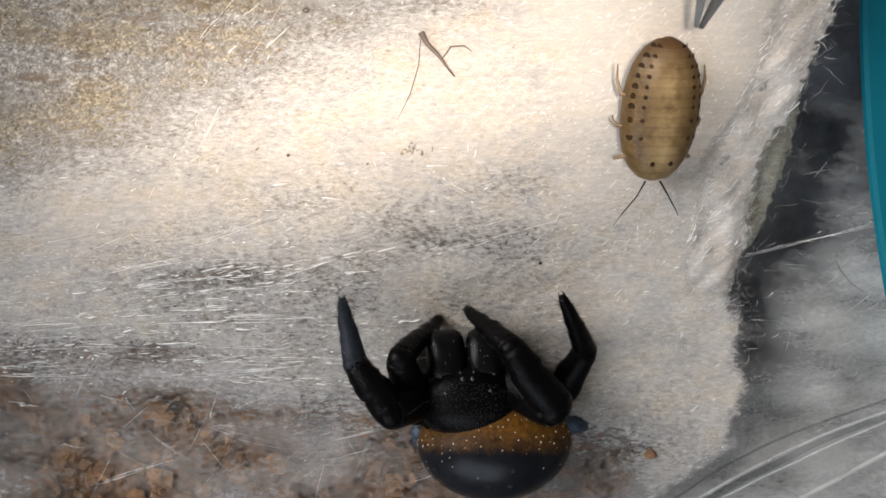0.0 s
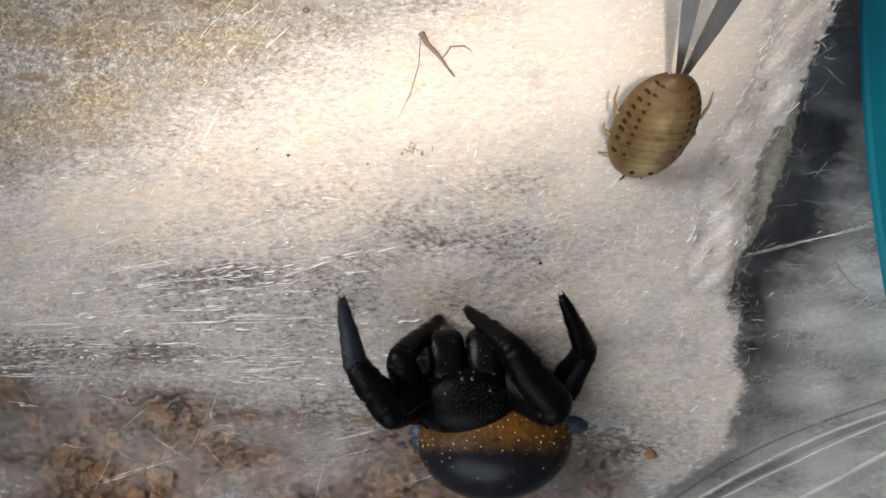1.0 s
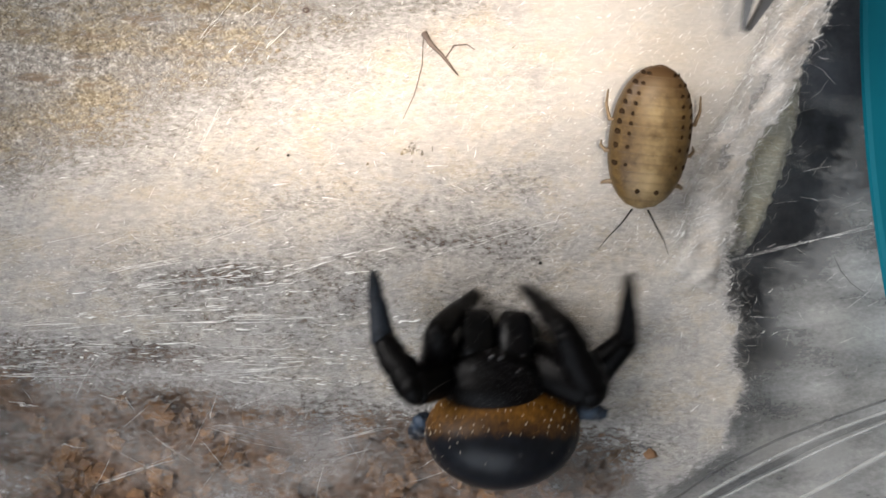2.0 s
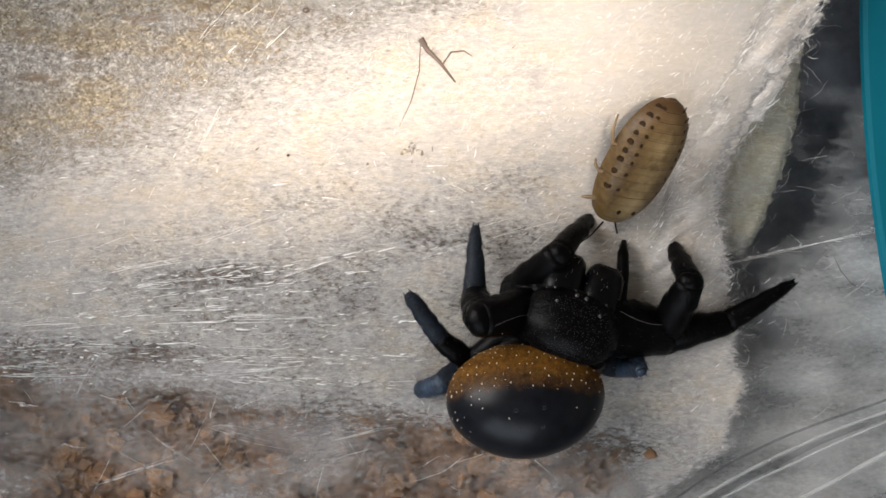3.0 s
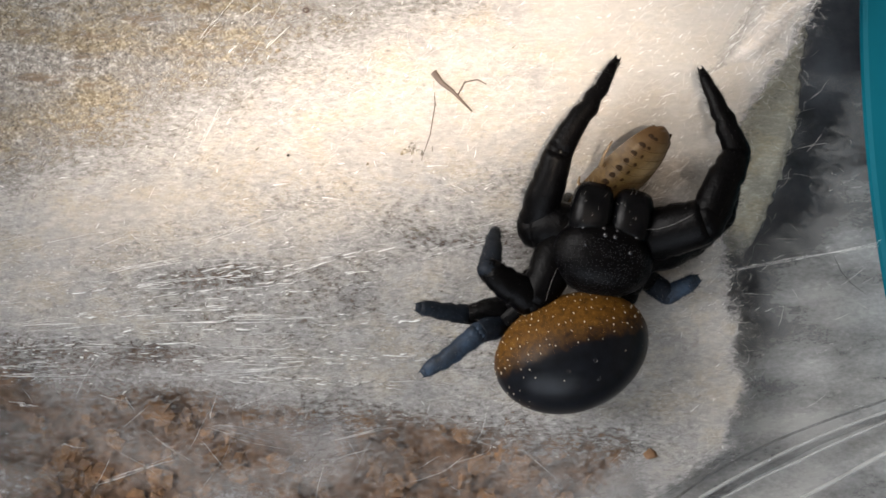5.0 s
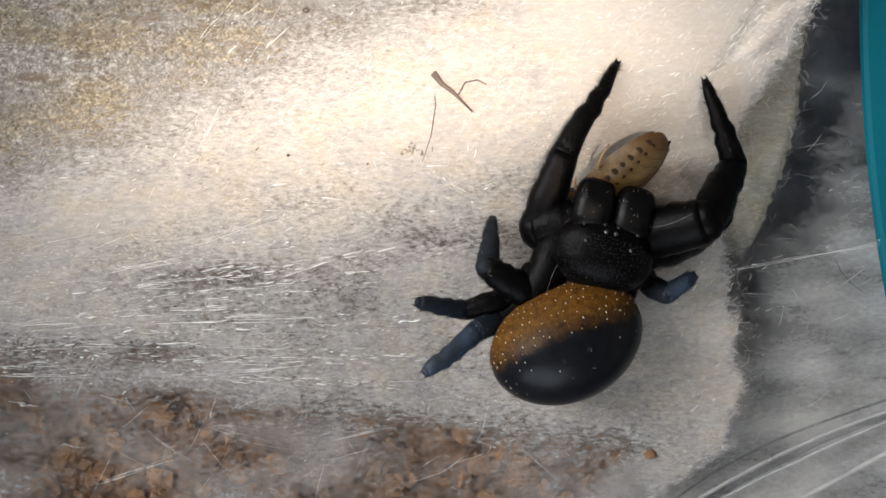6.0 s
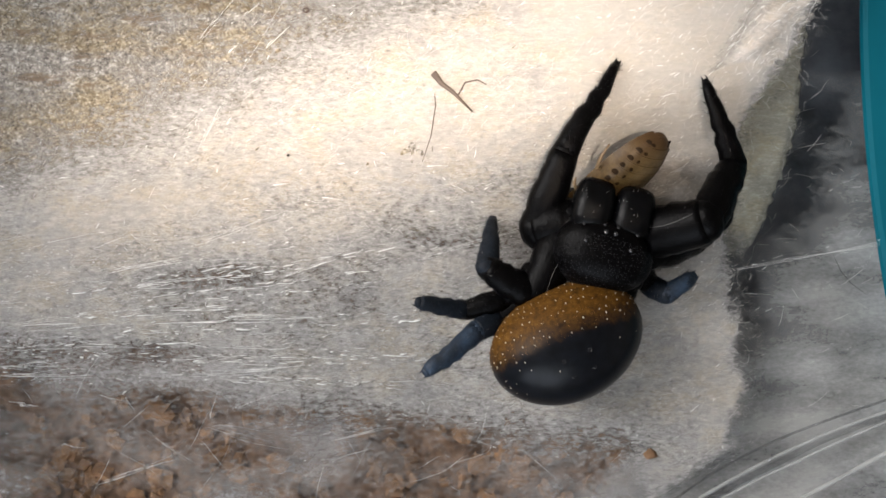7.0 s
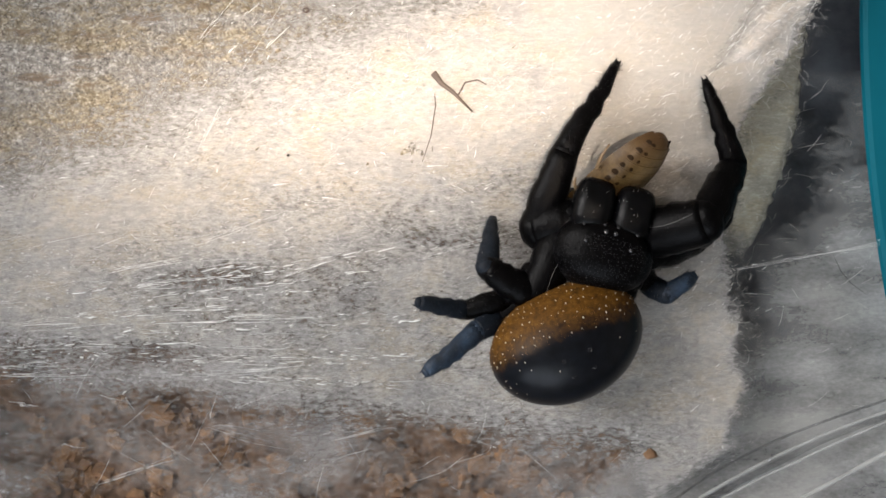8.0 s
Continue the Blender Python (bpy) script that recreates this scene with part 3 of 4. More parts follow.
part("bright_shard", threads(rng, 7, near_notch, lambda x, y: float(rng.choice([35, 40, -8, 75])) + float(rng.normal(0, 8)), 1.0, 0.035, lambda x, y: veil_z(x, y) + 0.3, 0.3, 0.05), GLINT, veil)["kind"] = "stuff"
STRAND_END = (30.3, -3.07)
strand = thing("silk_strand", join(*(tube([(0, 0, -3.2), (4.92, 0.54 + 0.1 * k, -2.6), (11.74, 1.77 + 0.16 * k, -2.4), (18.57, 2.87 - 0.1 * k, -2.5), (24.71, 3.96 - 0.3 * k, -2.8)], [0.014, 0.02, 0.014, 0.016, 0.014], 5) for k in (-1, 0, 1)),
      *(threads(rng, 1, lambda u=u: (u, 0.155 * u + float(rng.normal(0, 0.3))), lambda x, y: 9 + float(rng.normal(0, 14)), 0.7, 0.028, lambda x, y: -2.4 + 0 * x, 0.1, 0.05) for u in np.linspace(3, 22, 16))), GLINT,
      "frayed pale silk strand stretched across the gap", "silk strand")
thing("hair", tube([(47.37, -0.75, -3.6), (48.19, -2.66, -3.3), (49.41, -4.16, -3.3), (51.26, -5.39, -3.6)], [0.02, 0.03, 0.03, 0.02], 6), DARK_HAIR,
      "fine dark hair lying on the veil of silk", "hair")


# ---- the clear box with its teal rim ----
def clear_box():
    root = tagged(new("plastic_box"), "clear plastic box with a teal rim holding the web", "box")
    part("base_sheet", box(-66, 66, -47, 49, -15.6, -14.6), FROST, root, "scuffed grey plastic base", smooth=False)
    part("side_wall", box(-68, -66.4, -47, 49, -15.6, 14), CLEAR, root, smooth=False)
    part("side_wall", box(-68, 68, 49.2, 50.8, -15.6, 14), CLEAR, root, smooth=False)
    part("side_wall", box(-68, 68, -49, -47.4, -15.6, 14), CLEAR, root, smooth=False)
    # the rim bows outwards along its length
    vs, fs = [], []
    n = 40
    for k in range(n + 1):
        y = -48 + 98 * k / n
        x = 50.2 + 0.0026 * max(0.0, 29 - y) ** 2
        for dx, z in ((3.6, -10), (0.2, -3.2), (0.35, -2.6), (0.9, -2.4), (11, -2.4), (12, -3.0), (12, -10)):
            vs.append((x + dx, y, z))
    for k in range(n):
        for e in range(6):
            a = k * 7 + e
            fs.append((a, a + 1, a + 8, a + 7))
    fs += [tuple(range(7)), tuple(range(n * 7, n * 7 + 7))[::-1]]
    part("rim", (np.array(vs), fs), TEAL, root, "glossy teal plastic rim", smooth=False)
    # moulded ribs of the rounded corner; tube colours put in highlight and shade
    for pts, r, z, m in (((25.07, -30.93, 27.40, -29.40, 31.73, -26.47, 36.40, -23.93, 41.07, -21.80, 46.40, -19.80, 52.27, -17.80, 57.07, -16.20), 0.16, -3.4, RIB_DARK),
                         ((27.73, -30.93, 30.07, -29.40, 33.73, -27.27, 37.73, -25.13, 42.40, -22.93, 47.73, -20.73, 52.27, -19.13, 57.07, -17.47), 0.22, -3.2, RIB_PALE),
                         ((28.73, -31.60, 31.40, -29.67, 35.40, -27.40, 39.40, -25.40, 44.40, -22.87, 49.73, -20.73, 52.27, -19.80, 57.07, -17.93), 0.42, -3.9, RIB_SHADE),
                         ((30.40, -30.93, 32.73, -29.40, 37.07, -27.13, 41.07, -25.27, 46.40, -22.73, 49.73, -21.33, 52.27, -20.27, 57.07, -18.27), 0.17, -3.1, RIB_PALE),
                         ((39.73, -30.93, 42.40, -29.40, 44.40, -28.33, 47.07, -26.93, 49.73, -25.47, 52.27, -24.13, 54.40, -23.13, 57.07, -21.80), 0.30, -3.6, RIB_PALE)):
        way = [Vector((pts[2 * k] * 1.028, pts[2 * k + 1] * 1.028, z)) for k in range(8)]
        fine = []
        for k in range(7):
            a, b = way[k], way[k + 1]
            p0, p3 = way[max(k - 1, 0)], way[min(k + 2, 7)]
            for q in range(5):
                u = q / 5
                fine.append(0.5 * ((2 * a) + (b - p0) * u + (2 * p0 - 5 * a + 4 * b - p3) * u * u + (3 * a - p0 - 3 * b + p3) * u ** 3))
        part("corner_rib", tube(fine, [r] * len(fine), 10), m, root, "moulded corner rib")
    return root


clear_box()


# ---- debris caught in the silk ----
def on_web(x, y, up=0.15):
    return (x * MM, y * MM, (float(web_z(x, y)) + up) * MM)


twig = thing("insect_leg_remnant", join(tube([(-1.9, 2.5, 0.3), (-1.2, 1.2, 0.5), (0, 0, 0.4), (1.9, -2.5, 0.1)], [0.42, 0.30, 0.22, 0.10], 7),
             tube([(0.4, -0.6, 0.3), (1.5, 0.9, 0.5), (3.0, 1.0, 0.4), (3.9, 0.4, 0.2)], [0.09, 0.11, 0.09, 0.05], 6),
             tube([(-2.0, 1.9, 0.1), (-2.2, -1.2, 0.3), (-3.2, -4.6, 0.5), (-4.6, -7.4, 0.5)], [0.05, 0.07, 0.06, 0.03], 6)),
             plain("dry_leg", (0.085, 0.062, 0.05), 0.6, 0.3, 1, relief=0.2), "dry brown leg remnant caught in the silk", "debris")
crumb = thing("speck", tube([(0.34 * math.cos(0.55 * k), 0.26 * math.sin(0.55 * k), 0.05) for k in range(13)], [0.09 + 0.025 * math.sin(2.3 * k) for k in range(13)], 7), plain("burnt_crumb", (0.045, 0.02, 0.012), 0.5, 0.4, 2, relief=0.2),
              "tiny ring-shaped dark brown crumb on the silk", "debris")
crumb.location = on_web(-15.73, 27.40, 0.3)
for (x, y), r in (((-17.93, 10.87), 0.2), ((11.53, -1.67), 0.22), ((24.73, -24.33), 0.82)):
    m = CHIP if r > 0.8 else DARK_HAIR
    sp = thing("speck", ball((r, r * 0.75, r * 0.5), rings=6, sides=9, warp=lambda u, v: v * (1 + 0.25 * math.sin(5 * u.x + 3 * u.y))), m,
               "rust-brown crumb lying in the silk" if r > 0.8 else "tiny dark speck lying on the silk", "debris")
    sp.location = on_web(x, y, 0.1)


# ---- the spider ----
def carapace_warp(u, v):
    """Broad and squared in front, rounded behind, with a raised head."""
    head = max(0.0, u.y)
    p = 2.1 + 0.9 * head
    f = 1 / (abs(u.x) ** p + abs(u.y) ** p + abs(u.z) ** p) ** (1 / p)
    return Vector((v.x * f * (1 - 0.12 * head * head), v.y * f, v.z * f * (1 + 0.15 * head if v.z > 0 else 0.8)))


def top_of(shape, x, y):
    """The height of a shape's upper side over (x, y)."""
    up = shape[0][shape[0][:, 2] > 0]
    d = (up[:, 0] - x) ** 2 + (up[:, 1] - y) ** 2
    near = np.argsort(d)[:4]
    w = 1 / (d[near] + 1e-3)
    return float((up[near, 2] * w).sum() / w.sum())


def scatter_on(r, shape, count, size, test, stretch=1.0, apart=0.0):
    """Small beads on a shape's upper side, where test(x, y) allows."""
    v, f = shape
    out, held = [], [np.zeros(3)]
    for _ in range(count * 60):
        if len(out) == count:
            break
        q = f[int(r.integers(len(f) - 2))]
        w = r.dirichlet(np.ones(len(q)))
        p = sum(v[i] * a for i, a in zip(q, w))
        if p[2] < 0.3 or not test(float(p[0]), float(p[1])) or (apart and np.abs(np.array(held) - p).max(1).min() < apart):
            continue
        if apart:
            held.append(p)
        s = size * float(r.uniform(0.65, 1.3))
        out.append(ball((s, s * stretch, s * 0.8), tuple(p * 1.003), 3, 6))
    return join(*out)


def jaw_warp(u, v):
    """Squares a ball off into a blunt, boxy jaw that droops forwards."""
    f = 1 / max(abs(u.x) ** 4 + abs(u.y) ** 4 + abs(u.z) ** 4, 0.1) ** (1 / 4)
    return Vector((v.x * f * (1 - 0.1 * max(0, u.y)), v.y * f, v.z * f - 0.6 * max(0, u.y)))


def leg_segment(r0, r1, length, seed, swell=0.07, end=1.0):
    """A hairy leg segment along +y, pinched at its joints."""
    n = 11
    r = np.random.default_rng(seed)
    pts, rad = [], []
    for k in range(n):
        u = k / (n - 1)
        pts.append((0.06 * length * float(r.normal(0, 0.25)) * math.sin(math.pi * u), length * u, 0.03 * length * math.sin(math.pi * u)))
        rad.append((r0 + (r1 - r0) * u) * (0.92 + (0.08 + swell) * math.sin(math.pi * (0.10 + (0.80 if end == 1.0 else 0.5) * u))) * float(r.uniform(0.97, 1.03)))
    rad[-1] *= end
    body = tube(pts, rad, 14, 0.82)
    cap = ball((rad[0] * 1.02, rad[0] * 0.8, rad[0] * 0.85), rings=6, sides=12)
    tip = ball((rad[-1], rad[-1] * 0.8, rad[-1] * 0.8), pts[-1], 6, 12)
    return join(body, cap, tip, hairs_on(r, body, int(36 * length), 0.5, 0.020, (0, 1.3, 0)))


def tarsus_segment(r0, r1, length, seed):
    a = leg_segment(r0, r1, length, seed, 0.0, 0.8)
    claw = tube([(0.3 * r1, length - 0.3, 0), (0.5 * r1, length + 0.35, 0.05), (0.4 * r1, length + 0.75, -0.25)], [0.17, 0.11, 0.03], 6)
    claw2 = (claw[0] * np.array([-1, 1, 1]), claw[1])
    end = tube([(0, length * (0.6 + 0.1 * q), 0) for q in range(5)], [r1 + (r0 - r1) * (0.4 - 0.1 * q) for q in range(5)], 10)
    return join(a, claw, claw2, hairs_on(np.random.default_rng(seed + 7), end, 46, 0.75, 0.03, (0, 1.6, 0)))


HIPS = {"L1": (-3.8, 2.2), "L2": (-4.4, 0.5), "L3": (-4.4, -1.3), "L4": (-3.8, -3.0),
        "R1": (3.8, 2.2), "R2": (4.4, 0.5), "R3": (4.4, -1.3), "R4": (3.8, -3.0)}

# stances: seconds at which each begins and ends
STANCES = ((0.0, 1.6), (2.8, 3.2), (3.45, 3.55), (3.75, 3.85), (4.0, 4.02), (4.18, 4.22), (4.35, 4.55), (5.8, 8.0))

# knee, ankle and foot of each leg over the silk, stance by stance
LEGS = {}
LEGS["L1"] = ((-4.13, -19.6, -5.0, -13.0, -0.27, -8.07), (9.73, -5.27, 13.73, -0.60, 17.87, 4.60), (9.73, -7.93, 12.73, -4.27, 15.40, -0.60),
              (15.07, -3.27, 20.07, 6.07, 25.60, 14.40), (11.07, -5.27, 13.40, -1.27, 15.40, 3.07), (11.73, 0.07, 13.73, 3.73, 15.20, 8.20),
              (10.73, 2.73, 13.40, 11.40, 20.60, 22.53), (11.07, 2.40, 14.40, 11.40, 20.67, 22.07))
LEGS["L2"] = ((-6.27, -19.13, -10.80, -12.93, -11.87, -6.13), (4.40, -8.27, 3.73, -5.27, 3.87, 2.60), (6.40, -10.93, 3.20, -6.93, 4.07, 0.73),
              (7.73, -7.93, 6.73, -5.27, 6.27, -0.27), (6.73, -9.93, 5.93, -6.93, 6.40, -1.93), (9.73, -7.93, 5.93, -3.93, 6.40, 1.07),
              (10.73, -6.60, 5.60, -2.60, 6.40, 1.73), (10.73, -5.80, 5.27, -2.20, 5.87, 3.53))
LEGS["L3"] = ((-0.93, -16.60, 0.40, -17.27, 2.40, -18.27), (3.07, -13.27, -0.27, -10.60, -3.93, -5.60), (3.40, -12.60, -0.60, -10.60, -3.07, -6.80),
              (6.40, -8.93, 1.73, -7.93, -3.27, -5.60), (5.73, -11.93, 1.07, -10.60, -3.07, -6.80), (7.73, -7.93, 3.07, -8.60, -2.93, -6.93),
              (7.73, -6.93, 3.07, -7.93, -2.60, -7.13), (6.40, -6.60, 2.07, -7.40, -2.80, -6.33))
LEGS["L4"] = ((-0.93, -19.93, -2.60, -21.60, -3.27, -23.27), (2.40, -13.93, -0.27, -15.93, -3.60, -16.60), (3.07, -14.27, 0.73, -14.93, -3.93, -15.93),
              (7.07, -11.27, 3.07, -13.27, -3.60, -15.93), (5.07, -14.27, 1.73, -14.93, -3.27, -14.60), (7.07, -9.93, 3.73, -11.27, -2.93, -14.60),
              (7.07, -9.27, 4.40, -9.93, -2.13, -14.47), (6.73, -8.27, 4.07, -9.60, -1.93, -14.47))
LEGS["R1"] = ((13.07, -18.47, 8.07, -11.67, 2.80, -7.13), (26.40, -9.80, 29.20, -3.93, 26.40, 1.53), (27.73, -10.47, 29.93, -5.27, 26.27, -0.40),
              (26.40, -3.93, 27.73, -0.93, 26.53, 5.07), (27.73, 1.40, 30.73, 7.40, 31.53, 16.40), (29.73, 2.73, 33.07, 9.40, 31.87, 14.93),
              (31.07, 3.40, 34.93, 12.07, 30.27, 21.07), (31.07, 3.40, 34.40, 10.00, 30.80, 20.27))
LEGS["R2"] = ((13.73, -17.40, 16.80, -11.93, 14.13, -5.73), (26.40, -10.47, 33.73, -8.60, 41.40, -3.93), (27.07, -11.40, 34.40, -12.87, 44.40, -14.60),
              (32.07, -3.93, 34.40, -3.27, 39.73, 1.40), (31.07, -3.93, 35.07, -3.60, 42.40, -1.60), (30.40, 1.40, 33.40, 3.40, 33.40, 9.40),
              (29.40, 1.07, 33.20, 4.07, 34.67, 9.93), (29.20, 1.27, 32.80, 3.93, 34.53, 9.93))
LEGS["R3"] = ((9.40, -17.60, 8.73, -18.07, 8.07, -18.47), (21.07, -11.27, 22.40, -12.60, 23.40, -14.47), (20.07, -13.27, 20.07, -14.93, 19.73, -16.60),
              (26.40, -7.93, 28.07, -9.27, 27.73, -10.93), (25.73, -6.60, 28.07, -6.93, 29.40, -8.60), (24.40, -4.27, 26.73, -5.60, 29.40, -3.93),
              (24.40, -3.60, 26.73, -5.60, 29.93, -3.60), (24.40, -4.27, 26.40, -5.40, 29.47, -3.27))
LEGS["R4"] = ((11.73, -20.27, 14.40, -20.60, 17.07, -20.93), (18.40, -13.27, 20.40, -13.93, 23.07, -14.27), (20.40, -12.60, 20.73, -14.60, 20.40, -16.60),
              (23.73, -10.60, 25.07, -11.27, 26.07, -13.27), (24.40, -9.93, 26.40, -10.60, 27.07, -11.93), (21.07, -7.93, 21.40, -9.27, 21.73, -10.60),
              (20.73, -7.93, 20.73, -9.27, 21.07, -10.60), (20.40, -7.27, 20.40, -8.60, 20.40, -9.93))
# carapace: x, y, z, turn, pitch; abdomen: x, y, z, turn, pitch
BODY = ((2.84, -16.53, 3.6, 3, -7), (14.34, -8.13, 5.2, -20, -24), (15.49, -9.80, 5.2, -4, -26), (18.82, -7.62, 5.6, -12, -14),
        (17.67, -6.85, 5.6, -6, -10), (17.78, -1.97, 5.8, -6, -4), (17.91, -0.44, 5.8, -11, -2), (18.03, 0.19, 5.6, -13, 0))
REAR = ((6.04, -22.77, 1.4, 3, 15), (9.35, -17.09, 5.0, 5, -4), (10.82, -17.74, 5.0, 10, -4), (14.85, -15.43, 5.0, 13, -2),
        (14.60, -15.94, 5.0, 12, -2), (14.85, -12.74, 5.2, 14, 2), (14.85, -12.23, 5.2, 20, 3), (14.02, -10.69, 5.2, 25, 3))
LEG_SIZE = {"1": (2.75, 2.2, 1.65, 0.55), "2": (2.35, 1.95, 1.5, 0.6), "3": (1.35, 1.3, 1.2, 0.85), "4": (1.4, 1.3, 1.3, 0.85)}


# turn and pitch of both palps
PALP_TURNS = (((-4, -62), (-2, -40), (4, 8), (-4, -40), (-4, -55), (-4, -62), (-4, -62), (-4, -62)),
              ((4, -62), (6, 10), (2, 8), (6, -5), (4, -40), (4, -62), (4, -62), (4, -62)))


def blend(rows, t):
    """The values at t, eased from stance to stance."""
    for k, (a, b) in enumerate(STANCES):
        if t <= b or k == len(STANCES) - 1:
            if t >= a or k == 0:
                return np.array(rows[k], float)
            a0 = STANCES[k - 1][1]
            u = float(smooth01((t - a0) / (a - a0)))
            return np.array(rows[k - 1], float) * (1 - u) + np.array(rows[k], float) * u
    return np.array(rows[-1], float)


def body_pose(rows, t):
    x, y, z, turn, pitch = blend(rows, t)
    return pose(x * MM, y * MM, z * MM, 0, 0, turn) @ pose(0, 0, 0, pitch, 0, 0)


def hip_at(name, t):
    x, y = HIPS[name]
    return body_pose(BODY, t) @ Vector((x * MM, y * MM, -1.0 * MM)) / MM


def leg_lengths(name):
    """Lengths of femur, tibia and tarsus: the longest reach that two stances ask for."""
    reach = [[], [], []]
    for k, (a, b) in enumerate(STANCES):
        h = hip_at(name, a)
        w = 1 - h.z / EYE_Z
        p = [h.x, h.y, *(v * w for v in LEGS[name][k])]
        for s in range(3):
            reach[s].append(math.hypot(p[2 * s + 2] - p[2 * s], p[2 * s + 3] - p[2 * s + 1]))
    return [max(low, sorted(r)[-2] * 1.01) for low, r in zip((3.0, 2.5, 3.5), reach)]


LENGTHS = {name: leg_lengths(name) for name in LEGS}


def stance_ways(name, k):
    """All ways in which a leg can reach its stance, each joint above or below the one before: (cost, headings)."""
    hind = name in ("L3", "L4", "R3", "R4")
    hidden = hind and k == 0
    out = []
    for signs in itertools.product((1, -1), repeat=3):
        p, cost, ways = hip_at(name, STANCES[k][0]), 0.0, []
        for s in range(3):
            q, L, z = LEGS[name][k][2 * s:2 * s + 2], LENGTHS[name][s], p.z
            low, high = ((-9, 2) if hidden else (-1, 6) if hind else (-2.5 if k == 0 else 0, 11)) if s < 2 else (-10 if hidden else -4.5, 8)
            for _ in range(5):
                w = 1 - z / EYE_Z
                d = Vector((q[0] * w - p.x, q[1] * w - p.y, 0))
                rise = math.sqrt(max(0.0, L * L - min(d.length, L * 0.999) ** 2))
                z = max(low, min(high, p.z + signs[s] * rise))
            dz = max(-0.97 * L, min(0.97 * L, z - p.z))
            way = d.normalized() * math.sqrt(L * L - dz * dz) + Vector((0, 0, dz))
            p = p + way
            w = 1 - p.z / EYE_Z
            cost += (0.5, 0.8, 1.5)[s] * math.hypot(p.x / w - q[0], p.y / w - q[1])
            if not hidden:
                cost += (0.9 if k == 0 and s == 2 else 0.35) * max(0.0, float(web_z(p.x, p.y)) - (0.2 if s < 2 else 0.6) - p.z)
            ways.append(way.normalized())
        out.append((cost, ways))
    return out


def best_ways(name):
    """The cheapest run of stances, without needless swings between them."""
    best = [(c, [w]) for c, w in stance_ways(name, 0)]
    for k in range(1, len(STANCES)):
        best = [min(((c0 + c + 0.5 * sum(1 - a.dot(b) for a, b in zip(run[-1], w)), run + [w]) for c0, run in best), key=lambda e: e[0])
                for c, w in stance_ways(name, k)]
    return min(best, key=lambda e: e[0])[1]


WAYS = {name: [[v for way in stance for v in way] for stance in best_ways(name)] for name in LEGS}


def leg_chain(name, t):
    """Poses of the three segments at t."""
    q = blend(WAYS[name], t)
    p = hip_at(name, t)
    out = []
    for s in range(3):
        ydir = Vector(q[3 * s:3 * s + 3]).normalized()
        xdir = ydir.cross(Vector((0, 0, 1))).normalized()
        m = Matrix((xdir, ydir, xdir.cross(ydir))).transposed().to_4x4()
        m.translation = p * MM
        out.append(m)
        p = p + ydir * LENGTHS[name][s]
    return out


